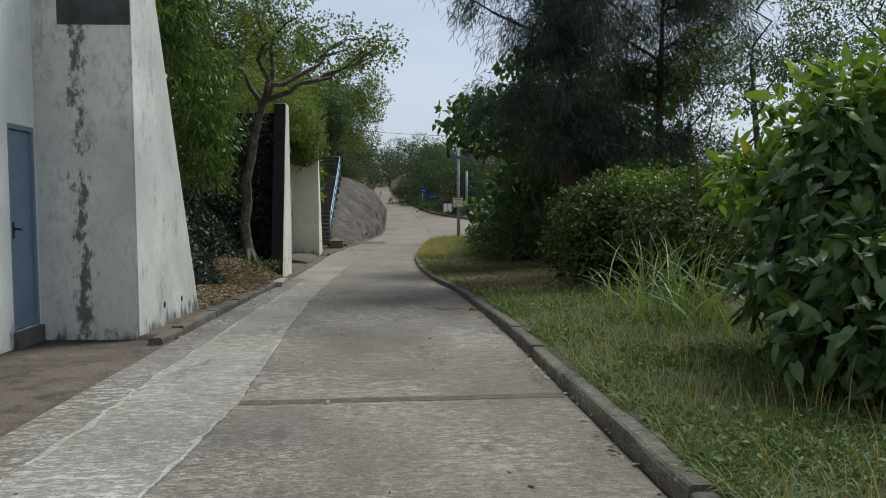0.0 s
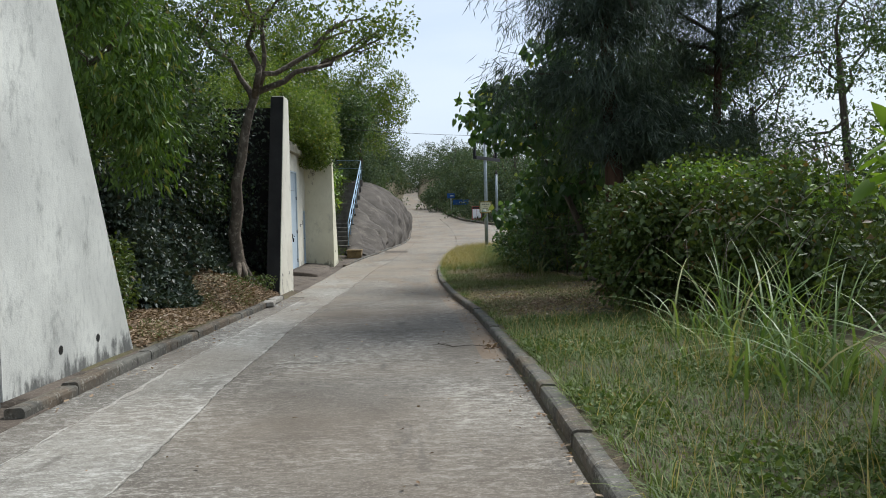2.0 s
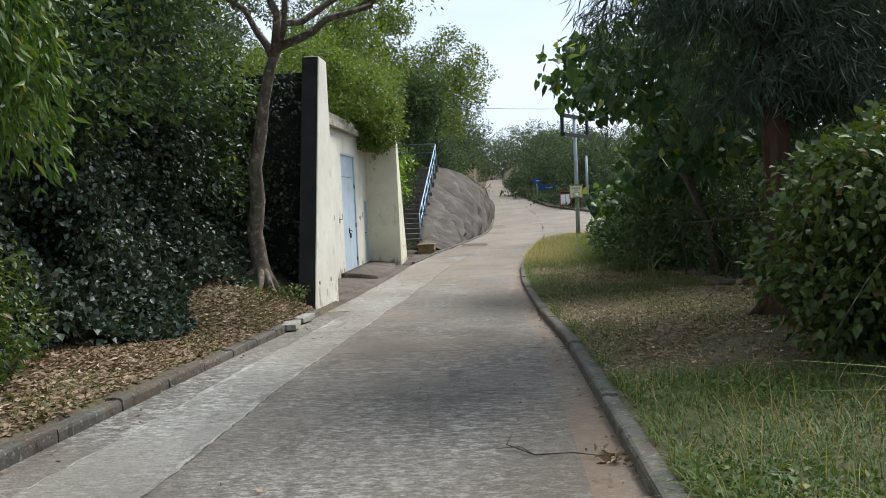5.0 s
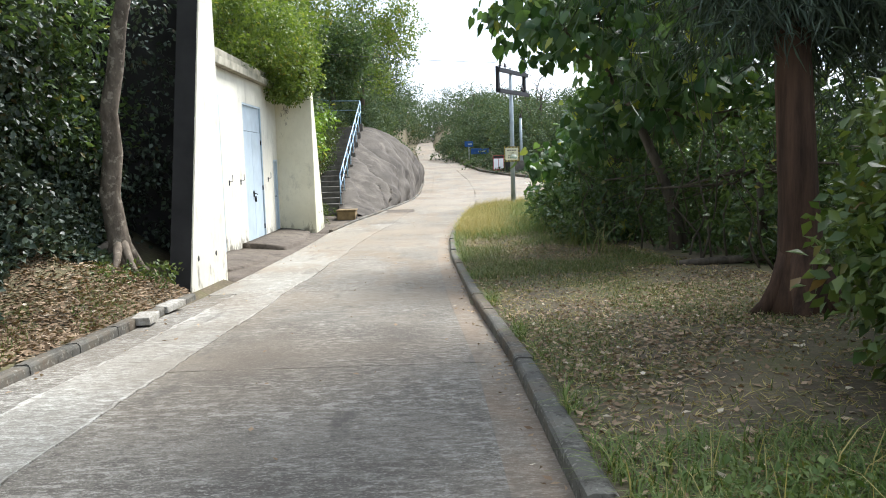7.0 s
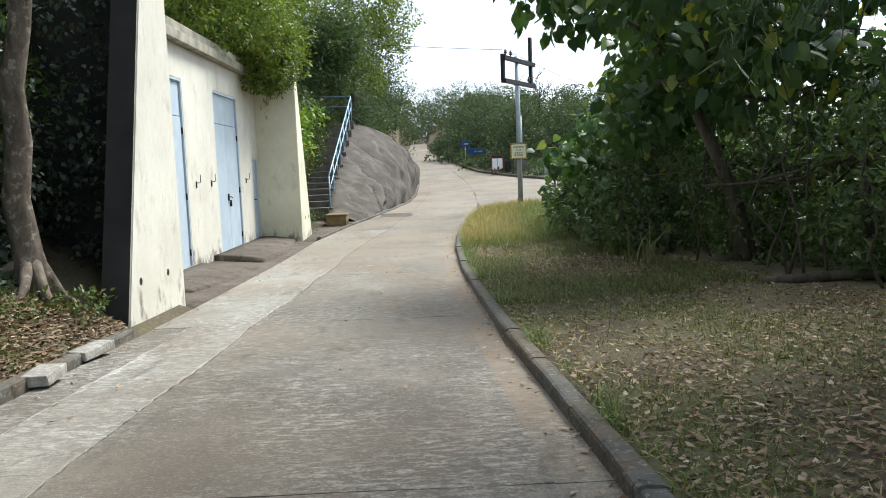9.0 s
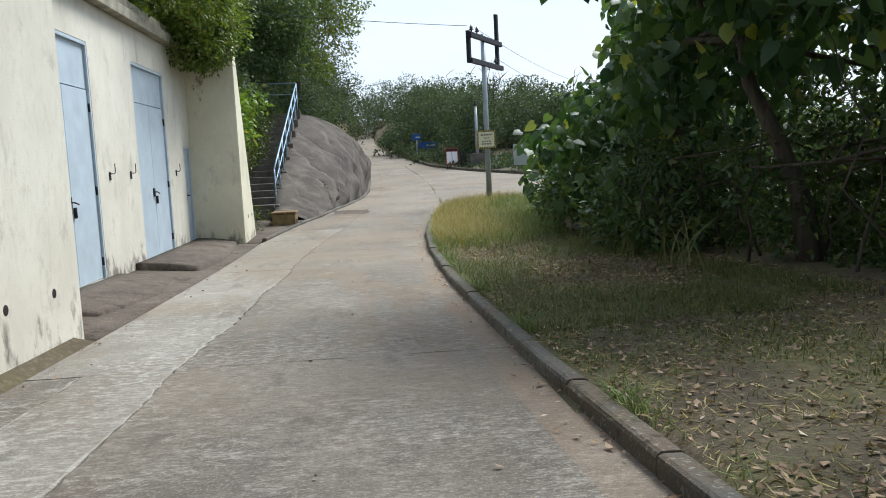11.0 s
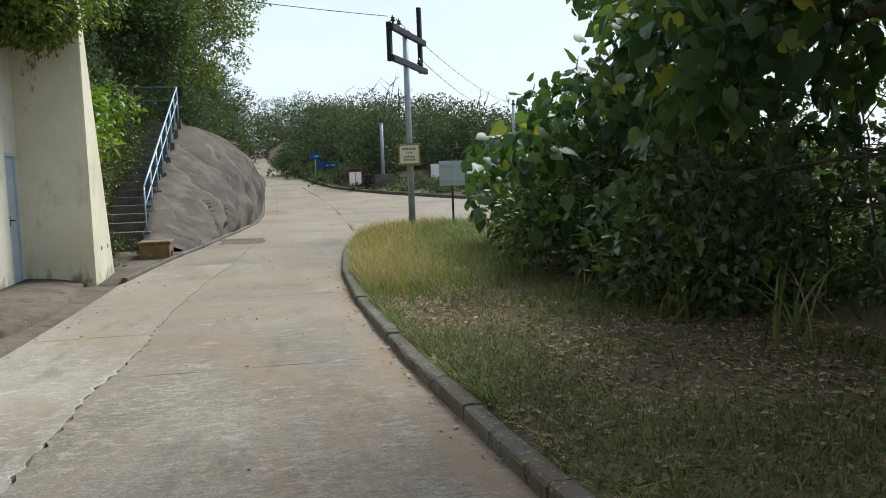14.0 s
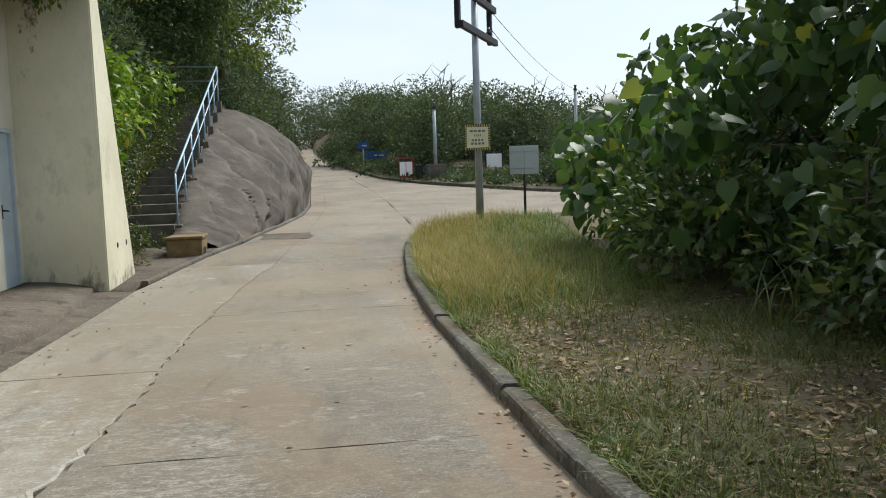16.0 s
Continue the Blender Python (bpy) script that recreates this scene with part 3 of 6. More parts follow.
for a, b in zip([-16, 0, 5.9, 12, 18, 24.3], [-0.2, 5.6, 11.4, 17.4, 24, 34]):
    slab("mortar_line", road, a, b, lambda y: seam_x(y) - 0.012 - 0.03 * max(0.0, math.sin(y * 1.7)) * abs(math.sin(y * 6.1)), lambda y: seam_x(y) - 0.004, M_MORTAR, 0.0055, 0.0, 2)
M_FILLER = plain("joint_filler", lin(.36, .335, .30), 0.95, 0, 0.4, 8, 0.5)
slab("joint_filler", road, 5.86, 6.0, seam_x, lambda y: kerb_x(y) - 0.05, M_FILLER, 0.003, 0.0, 14)

UP = [36.2, 41.5, 47, 53, 59, 66, 74, 83, 93, 105, 120]
for a, b in zip(UP, UP[1:]):
    slab("slab", road, a, b, seam_x, crack_x, M_LANE, 0.0, 0.003)
    slab("gutter_slab", road, a, b, left_x, seam_x, M_LANE, 0.002, 0.003, 4)

bm = bmesh.new()
sheet(bm, [[(x + 0.04 * math.sin(y * 7), y + 0.05 * math.sin(x * 5), float(level(y)) + 0.007) for x in np.linspace(-1.15, -0.15, 5)] for y in np.linspace(39.3, 40.4, 6)])
part("patch", bm, M_APRON, road, "dark patched rectangle in the concrete")


def build_junction():
    bm = bmesh.new()
    rows = []
    for x in np.concatenate([np.linspace(1.36, 9, 40), np.linspace(9.6, 30, 24)]):
        a, b = float(near_verge(x)) + 0.02, float(far_kerb(x)) + 0.05
        row = []
        for t in np.linspace(0, 1, 24):
            y = a + (b - a) * t
            row.append((max(x, float(crack_x(y)) + 0.008), y, float(level(y)) - 0.002))
        rows.append(row)
    sheet(bm, rows)
    bmesh.ops.recalc_face_normals(bm, faces=bm.faces)
    for f in bm.faces:
        if f.normal.z < 0:
            f.normal_flip()
    part("junction_slab", bm, M_LANE, road)


build_junction()


# ---- kerbs ----
def kerb_run(name, label, pts, width, height, side, length=1.4, material=None):
    """Cast kerb stones along a line; side is +1 when the kerb lies to the right of the line."""
    holder = thing(name, (0, 0, 0), label, "kerb", kind="structure")
    pts = [Vector(p) for p in pts]
    # even steps along the line
    cum = [0.0]
    for a, b in zip(pts, pts[1:]):
        cum.append(cum[-1] + (b - a).length)
    n = max(1, round(cum[-1] / length))
    def at(s):
        for i in range(len(pts) - 1):
            if s <= cum[i + 1] or i == len(pts) - 2:
                return pts[i].lerp(pts[i + 1], (s - cum[i]) / max(cum[i + 1] - cum[i], 1e-6))
    for k in range(n):
        bm = bmesh.new()
        rings = []
        s0, s1 = cum[-1] * k / n + 0.008, cum[-1] * (k + 1) / n - 0.008
        tilt = random.uniform(-0.016, 0.012)
        for j in range(4):
            s = s0 + (s1 - s0) * j / 3
            p, q = at(s), at(min(s + 0.05, cum[-1]))
            if (q - p).length < 1e-5:
                q, p2 = p, at(s - 0.05)
                d = (p - p2).normalized()
            else:
                d = (q - p).normalized()
            w = Vector((d.y, -d.x, 0)).normalized() * side
            h = height + tilt + random.uniform(-0.006, 0.006)
            prof = [(0, -0.1), (0.004, h - 0.03), (0.012, h - 0.01), (0.032, h), (width - 0.02, h - 0.004), (width, h - 0.02), (width, -0.1)]
            rings.append([bm.verts.new(p + w * (a + random.uniform(-0.004, 0.004)) + Vector((0, 0, b))) for a, b in prof])
        for a, b in zip(rings, rings[1:]):
            for i in range(len(a) - 1):
                bm.faces.new((a[i], a[i + 1], b[i + 1], b[i]))
        bm.faces.new(list(reversed(rings[0])))
        bm.faces.new(rings[-1])
        bmesh.ops.recalc_face_normals(bm, faces=bm.faces)
        part("kerb_stone", bm, material or M_KERB, holder)
    return holder


ys = list(np.arange(-12, 36.1, 0.8)) + [36.6, 37.1, 37.5, 38.0, 38.6, 39.0, 39.4]
line = [(float(kerb_x(y)), y, float(level(y))) for y in ys] + [(2.6, 40.0, float(level(40))), (3.4, 40.5, float(level(40.5))), (6, 41.2, float(level(41.2))), (12, 42, float(level(42)))]
kerb_run("kerb_verge", "low grey concrete kerb stained dark beside the grass", line, 0.14, 0.10, 1)
line = [(float(left_x(y)) - 0.02, y, float(level(y))) for y in np.arange(8.9, 21.6, 0.7)]
kerb_run("kerb_bank", "worn concrete kerb holding the leaf-covered bank", line, 0.15, 0.09, -1, 1.0)
line = [(float(left_x(y)) - 0.01, y, float(level(y))) for y in np.arange(34.6, 60, 0.9)]
kerb_run("kerb_slope", "low concrete kerb at the foot of the rock slope", line, 0.12, 0.05, -1, 1.5)
line = [(x, float(far_kerb(x)), float(level(far_kerb(x)))) for x in (1.9, 2.9, 3.6, 5.0, 6.8, 8.85, 11, 13, 18, 26)]
kerb_run("kerb_far", "dark concrete kerb across the junction", line, 0.2, 0.14, -1, 2.5)


# ---- the two bunker-like buildings ----
WX = -3.82          # face of the front walls
WING = -2.75        # road face of the wing walls
TOP_B = 3.42


def wall_with_holes(bm, y0, y1, z0, z1, holes, x=WX, thick=0.3):
    """A wall along y, one piece, with rectangular holes (y0, y1, z0, z1) that go through it."""
    ys = sorted({y0, y1, *[h[0] for h in holes], *[h[1] for h in holes]})
    zs = sorted({z0, z1, *[h[2] for h in holes], *[h[3] for h in holes]})
    v = {(p, q): bm.verts.new((x, p, q)) for p in ys for q in zs}
    for a, b in zip(ys, ys[1:]):
        for c, d in zip(zs, zs[1:]):
            if not any(h[0] <= a + 1e-6 and h[1] >= b - 1e-6 and h[2] <= c + 1e-6 and h[3] >= d - 1e-6 for h in holes):
                bm.faces.new((v[a, c], v[b, c], v[b, d], v[a, d]))
    bmesh.ops.delete(bm, geom=[w for w in bm.verts if not w.link_faces], context="VERTS")
    back = bmesh.ops.extrude_face_region(bm, geom=bm.faces[:])["geom"]
    bmesh.ops.translate(bm, vec=(-thick, 0, 0), verts=[g for g in back if isinstance(g, bmesh.types.BMVert)])
    bmesh.ops.recalc_face_normals(bm, faces=bm.faces)
    return bm


def wing(bm, y_plumb, y_foot, y_head, z0, z1, x0, x1, steps=6):
    """A wing wall: plumb on the building's side, battered on the other, slightly uneven."""
    rows_f, rows_b = [], []
    for i in range(steps + 1):
        t = i / steps
        z = z0 + (z1 - z0) * t
        yb = y_foot + (y_head - y_foot) * t
        rows_f.append([bm.verts.new((x1, y_plumb, z)), bm.verts.new((x1, yb, z))])
        rows_b.append([bm.verts.new((x0, y_plumb, z)), bm.verts.new((x0, yb, z))])
    for i in range(steps):
        f0, f1, b0, b1 = rows_f[i], rows_f[i + 1], rows_b[i], rows_b[i + 1]
        bm.faces.new((f0[0], f0[1], f1[1], f1[0]))
        bm.faces.new((b0[1], b0[0], b1[0], b1[1]))
        bm.faces.new((f0[0], f1[0], b1[0], b0[0]))
        bm.faces.new((f0[1], b0[1], b1[1], f1[1]))
    bm.faces.new((rows_f[-1][0], rows_f[-1][1], rows_b[-1][1], rows_b[-1][0]))
    bm.faces.new((rows_f[0][1], rows_f[0][0], rows_b[0][0], rows_b[0][1]))
    bmesh.ops.recalc_face_normals(bm, faces=bm.faces)
    sharp = [e for e in bm.edges if len(e.link_faces) == 2 and e.calc_face_angle(0) > 0.5]
    bmesh.ops.bevel(bm, geom=sharp, offset=0.018, segments=2, affect="EDGES")
    return bm


def weep_holes(holder, spots_yz, x=WING):
    for y, z in spots_yz:
        bm = bmesh.new()
        tube(bm, [(x - 0.12, y, z), (x + 0.004, y, z)], 0.042, 12)
        part("weep_hole", bm, M_SIGNBLACK, holder, "dark round drain hole in the wall")


D1, D2 = (25.82, 27.84), (29.94, 31.98)
DZ0, DZ1 = -0.76, 2.56
house_b = thing("building_far", (-6, 29, -0.9), "cream rendered utility building with pale blue steel doors", "building")
bm = wall_with_holes(bmesh.new(), 23.705, 33.95, -1.3, TOP_B - 0.28, [(D1[0], D1[1], DZ0, DZ1), (D2[0], D2[1], DZ0, DZ1), (33.28, 33.86, -0.84, 1.22)])
part("front_wall", bm, M_WALL_B, house_b, "cream painted cement wall with mould at its foot")
# End wall coloured near-black for its deep shade as well as weathering.
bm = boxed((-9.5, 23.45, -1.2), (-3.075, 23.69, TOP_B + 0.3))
part("end_wall", bm, M_BLACKWALL, house_b, "weathered end wall with its deep shade put into a near-black colour")
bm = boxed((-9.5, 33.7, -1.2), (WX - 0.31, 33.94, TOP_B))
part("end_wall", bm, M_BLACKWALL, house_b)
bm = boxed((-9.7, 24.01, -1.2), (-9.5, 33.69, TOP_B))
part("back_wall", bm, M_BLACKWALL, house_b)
bm = boxed((-9.6, 23.72, TOP_B - 0.27), (WX + 0.16, 33.93, TOP_B - 0.10), 0.012)
part("roof_slab", bm, M_COPING, house_b, "projecting concrete roof slab stained by rain")
bm = boxed((WX - 0.22, 23.75, TOP_B - 0.095), (WX + 0.05, 33.92, TOP_B + 0.10), 0.012)
part("parapet", bm, M_COPING, house_b)
bm = wing(bmesh.new(), 23.68, 21.56, 23.02, -1.1, 3.95, -3.05, WING)
wing_near = part("wing_wall", bm, M_WALL_B, house_b, "battered cream wing wall, black on its shaded side")
# Black sheet over the unlit faces: mould and shade put into one colour.
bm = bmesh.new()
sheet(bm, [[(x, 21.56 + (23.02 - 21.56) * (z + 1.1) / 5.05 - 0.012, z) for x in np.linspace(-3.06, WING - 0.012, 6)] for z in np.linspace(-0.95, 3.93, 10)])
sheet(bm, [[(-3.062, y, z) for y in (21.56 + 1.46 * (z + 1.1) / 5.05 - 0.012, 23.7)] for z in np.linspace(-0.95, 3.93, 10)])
part("mould_shade_sheet", bm, M_BLACKWALL, wing_near, "near-black sheet of mould and painted shade on the unlit face")
weep_holes(wing_near, [(22.1, -0.28), (23.05, -0.30)])
bm = wing(bmesh.new(), 33.955, 35.72, 34.15, -1.15, 3.75, -3.9, -2.80)
wing_far = part("wing_wall", bm, M_WING_B, house_b, "battered yellowish cream wing wall with a dark water stain")
weep_holes(wing_far, [(34.6, -0.35), (35.15, -0.35)], -2.80)


def steel_door(name, holder_label, y0, y1, z0, z1, split=True, x=WX, mat=None, group="steel doors"):
    mat = mat or M_DOOR
    d = thing(name, (x - 0.06, (y0 + y1) / 2, z0), holder_label, "door", group, "structure")
    xf = x - 0.045
    fr = bmesh.new()
    for lo, hi in (((x - 0.16, y0 + 0.002, z0), (x - 0.004, y0 + 0.05, z1 - 0.002)), ((x - 0.16, y1 - 0.05, z0), (x - 0.004, y1 - 0.002, z1 - 0.002)), ((x - 0.16, y0 + 0.051, z1 - 0.05), (x - 0.004, y1 - 0.051, z1 - 0.002))):
        box(fr, lo, hi, 0.004)
    part("door_frame", fr, mat, d)
    if split:
        zt, ym = 1.90, (y0 + y1) / 2 + 0.0
        part("transom_panel", boxed((xf - 0.04, y0 + 0.052, zt + 0.008), (xf, y1 - 0.052, z1 - 0.052), 0.004), mat, d)
        for a, b in ((y0 + 0.056, ym - 0.005), (ym + 0.005, y1 - 0.056)):
            leaf = part("leaf", boxed((xf - 0.045, a, z0 + 0.012), (xf + 0.006, b, zt - 0.006), 0.004), mat, d, "plain pale blue steel leaf")
            for zz in (z0 + 0.25, z0 + 1.25, zt - 0.25):
                e = a - 0.01 if a < ym - 0.1 else b + 0.01
                hb = bmesh.new()
                tube(hb, [(xf + 0.02, e, zz - 0.06), (xf + 0.02, e, zz + 0.06)], 0.018, 8)
                part("hinge", hb, M_IRON, leaf)
        hb = bmesh.new()
        box(hb, (xf + 0.007, ym - 0.13, z0 + 1.05), (xf + 0.03, ym - 0.05, z0 + 1.2), 0.004)
        tube(hb, [(xf + 0.02, ym - 0.09, z0 + 1.13), (xf + 0.07, ym - 0.09, z0 + 1.13), (xf + 0.07, ym + 0.06, z0 + 1.10)], 0.011, 8)
        tube(hb, [(xf + 0.03, ym + 0.03, z0 + 1.06), (xf + 0.03, ym + 0.03, z0 + 0.92)], 0.022, 8)
        part("door_handle", hb, M_IRON, d, "dark lever handle with padlock")
    else:
        part("leaf", boxed((xf - 0.045, y0 + 0.054, z0 + 0.012), (xf + 0.006, y1 - 0.054, z1 - 0.056), 0.004), mat, d)
        hb = bmesh.new()
        box(hb, (xf + 0.007, y0 + 0.08, z0 + 0.95), (xf + 0.03, y0 + 0.13, z0 + 1.12), 0.004)
        tube(hb, [(xf + 0.02, y0 + 0.105, z0 + 1.05), (xf + 0.07, y0 + 0.105, z0 + 1.05), (xf + 0.07, y0 + 0.2, z0 + 1.04)], 0.011, 8)
        part("door_handle", hb, M_IRON, d)
    part("lining", boxed((x - 0.28, y0 + 0.003, z0), (x - 0.17, y1 - 0.003, z1 - 0.003)), M_SIGNBLACK, d)
    return d


steel_door("door_1", "tall pale blue steel double door, closed", *D1, DZ0, DZ1)
steel_door("door_2", "tall pale blue steel double door, closed", *D2, DZ0, DZ1)
steel_door("door_3", "small pale blue steel cupboard door beside the wing wall", 33.28, 33.86, -0.84, 1.22, False)


def stay_hook(y, z):
    bm = bmesh.new()
    tube(bm, [(WX - 0.02, y, z), (WX + 0.07, y, z), (WX + 0.08, y + 0.02, z + 0.02), (WX + 0.08, y + 0.02, z + 0.15)], 0.007, 6)
    box(bm, (WX - 0.004, y - 0.03, z - 0.09), (WX + 0.014, y + 0.03, z + 0.03), 0.003)
    return tagged(obj("door_stay", bm, M_IRON), "small dark iron door stay fixed to the wall", "hook", "door stays")


for y in (28.35, 29.42, 32.5):
    stay_hook(y, 0.72)

# near building
DA = (8.62, 9.26)
house_a = thing("building_near", (-6, 2, -0.2), "white rendered utility building with a slate blue door", "building")
bm = wall_with_holes(bmesh.new(), -14, 9.28, -0.5, 5.2, [(DA[0], DA[1], -0.1, 2.02)])
part("front_wall", bm, M_WALL_A, house_a, "white painted cement wall")
part("end_wall", boxed((-9.5, 9.0, -0.5), (WX - 0.31, 9.27, 5.2)), M_WALL_A, house_a)
part("end_wall", boxed((-9.5, -14, -0.5), (WX - 0.31, -13.8, 5.2)), M_WALL_A, house_a)
part("back_wall", boxed((-9.7, -14, -0.5), (-9.51, 9.27, 5.2)), M_WALL_A, house_a)
part("roof_slab", boxed((-9.7, -14, 5.205), (WX + 0.1, 9.27, 5.4), 0.01), M_COPING, house_a)
bm = wing(bmesh.new(), 9.285, 12.33, 9.9, -0.6, 4.5, -3.98, -2.78)
wing_a = part("wing_wall", bm, M_WING_A, house_a, "battered whitewashed wing wall with black mould streaks")
weep_holes(wing_a, [(10.35, -0.04), (11.2, -0.06)], -2.78)
part("painted_band", boxed((-3.55, 9.278, 3.13), (-2.782, 9.284, 4.45)), M_DARKPATCH, wing_a, "dark grey painted band")
part("door_step", boxed((WX - 0.02, DA[0] - 0.02, -0.5), (WX + 0.05, DA[1], -0.102), 0.01), M_STEP, house_a)
steel_door("door_4", "narrow slate blue steel door, closed", *DA, -0.1, 2.02, False, WX, M_DOOR_A)


# ---- aprons before the doors ----
def apron(name, label, y0, y1, x0, right, lift, material, n=12):
    bm = bmesh.new()
    rows = []
    for y in np.linspace(y0, y1, n):
        b = right(y)
        rows.append([(x0 + (b - x0) * t, y, float(level(y)) + (lift(y, t) if callable(lift) else lift)) for t in np.linspace(0, 1, 6)])
    sheet(bm, rows)
    rim = [e for e in bm.edges if e.is_boundary]
    down = bmesh.ops.extrude_edge_only(bm, edges=rim)["geom"]
    bmesh.ops.translate(bm, vec=(0, 0, -0.22), verts=[g for g in down if isinstance(g, bmesh.types.BMVert)])
    return tagged(obj(name, bm, material), label, "apron", kind="structure")


apron("pavement_near", "dark grey-brown cement apron before the door", -14, 9.28, WX + 0.003, lambda y: float(left_x(y)) - 0.008, lambda y, t: 0.03 * (1 - t) + 0.004, M_APRON, 30)
apron("pavement_far", "stained grey-brown cement apron before the doors", 23.72, 33.94, WX + 0.003, lambda y: float(left_x(y)) - 0.008, lambda y, t: 0.10 * (1 - t) + 0.006, M_APRON, 24)
apron("pavement_ramp", "raised cement ramp slab leading to the double door", 29.25, 33.9, WX + 0.004, lambda y: -2.68 - 0.1 * abs(y - 31) + ragged(y, 3.0), lambda y, t: 0.21 - 0.11 * t * t, M_APRON, 24)
apron("pavement_ramp", "low broken cement slab before the double door", 24.9, 28.3, WX + 0.004, lambda y: -2.8 - 0.12 * abs(y - 26.6) + ragged(y, 5.0), lambda y, t: 0.16 - 0.10 * t * t, M_APRON, 20)
apron("pavement_wing", "cracked cement strip at the foot of the wing wall", 9.3, 12.5, -4.0, lambda y: float(left_x(y)) - 0.19, 0.05, M_APRON, 8)
apron("pavement_stair", "cement strip between wing wall and steps", 33.96, 38.6, -3.9, lambda y: float(left_x(y)) - 0.16, 0.03, M_APRON, 10)


# ---- rock slope, steps and rail ----
def build_rock():
    """A sprayed-concrete slope with flutes, from its foot at the kerb to the crest by the steps."""
    ty = [38.2, 39.5, 41, 44.5, 48.3, 51, 54, 58, 62, 66]
    tz = [-0.62, -0.35, 0.25, 1.35, 2.55, 2.8, 2.45, 1.5, 0.9, 0.8]
    tx = [-2.35, -2.55, -2.68, -2.68, -2.62, -2.4, -1.95, -1.3, -0.9, -0.9]
    bm = bmesh.new()
    rows = []
    for y in np.arange(38.2, 66.01, 0.12):
        bx, bz = float(left_x(y)) - 0.13, float(level(y)) - 0.05
        cx, cz = float(np.interp(y, ty, tx)), float(np.interp(y, ty, tz))
        cz = max(cz, bz + 0.06)
        row = []
        for t in np.linspace(0, 1, 22):
            swell = math.sin(t * math.pi) ** 0.8
            lean = y - t * 3.6 + 0.5 * noise.noise((y * 0.5, t * 2, 7))
            crease = (1 - abs(math.sin(lean * 1.0 + 0.9 * math.sin(lean * 0.6)))) ** 2
            minor = (1 - abs(math.sin(lean * 2.7 + 1.3 * math.sin(lean * 1.1)))) ** 2
            flute = (0.26 - 0.8 * crease - 0.3 * minor + 0.34 * noise.noise((y * 1.1, t * 1.8, 3)) + 0.12 * noise.noise((y * 4, t * 5, 9))) * swell * min(1.0, (cz - bz) / 1.2)
            x = bx + (cx - bx) * t ** 1.75 + flute
            z = bz + (cz - bz) * (1 - (1 - t) ** 1.45) + 0.05 * noise.noise((y * 2, t * 4, 1)) * swell
            row.append((x, y + 0.1 * noise.noise((y, t * 3, 5)) * swell, z))
        back = cx - 0.25
        if y > 48.9:
            row += [(back, y, cz + 0.04), (-4.6, y, max(cz - 0.1, float(land(-4.6, y)) - 0.1))]
        else:
            row += [(min(back, -2.74), y, cz - 0.02), (min(back, -2.75), y, bz - 0.3)]
        rows.append(row)
    sheet(bm, rows)
    for f in bm.faces:
        if f.normal.x < 0 and f.normal.z < 0:
            f.normal_flip()
    tagged(obj("rock_slope", bm, M_ROCK), "fluted grey-brown sprayed concrete slope beside the steps", "slope", kind="structure")


build_rock()
STEP_Y, STEP_Z, RISE, GOING = 39.25, -0.52, 0.19, 0.53
stairs = thing("stairs", (-3.45, 39.3, -0.6), "narrow grey concrete steps climbing beside the rock slope", "stairs", kind="structure")
for i in range(17):
    y, z = STEP_Y + i * GOING, STEP_Z + (i + 1) * RISE
    part("step", boxed((-3.75, y, z - 0.45), (-2.765, y + GOING + 0.02, z), 0.012), M_STEP, stairs)


def stair_z(y):
    return STEP_Z + RISE * (1 + (y - STEP_Y) / GOING)


def build_rail():
    rail = thing("handrail", (-2.71, 39.4, -0.4), "thin pale blue steel handrail along the concrete steps", "handrail")
    ys = [39.45, 40.7, 42.0, 43.3, 44.6, 45.9, 47.2, 48.4]
    for y in ys:
        bm = tube(bmesh.new(), [(-2.72, y, stair_z(y) - 0.3), (-2.72, y, stair_z(y) + 0.93)], 0.021, 8)
        part("post", bm, M_RAIL, rail)
        part("post_footing", boxed((-2.81, y - 0.1, stair_z(y) - 0.5), (-2.63, y + 0.1, stair_z(y) - 0.08), 0.02), M_STEP, rail, "small concrete post footing")
    for h, r in ((0.93, 0.025), (0.5, 0.017)):
        pts = [(-2.72, y, stair_z(y) + h) for y in ys] + [(-2.78, 48.9, stair_z(48.6) + h), (-4.2, 49.2, stair_z(48.6) + h + 0.05), (-5.6, 49.3, stair_z(48.6) + h + 0.3)]
        part("top_rail" if h > 0.8 else "mid_rail", tube(bmesh.new(), pts, r, 8), M_RAIL, rail)
    for x in (-4.2, -5.5):
        part("post", tube(bmesh.new(), [(x, 49.2, stair_z(48.6) - 0.3), (x, 49.2, stair_z(48.6) + 0.97)], 0.021, 8), M_RAIL, rail)


build_rail()


def build_block():
    b = thing("drain_box", (-2.2, 37.6, -0.85), "ochre stained cement drain box with a dark outlet", "drain box")
    part("body", boxed((-2.62, 37.35, -0.95), (-2.02, 38.05, -0.50), 0.025), M_YELLOWBLOCK, b)
    part("lid", boxed((-2.64, 37.33, -0.498), (-2.0, 38.07, -0.45), 0.015), M_YELLOWBLOCK, b, "thin cement lid")
    part("outlet", boxed((-2.022, 37.5, -0.83), (-2.012, 37.8, -0.66)), M_SIGNBLACK, b, "dark square outlet")


build_block()


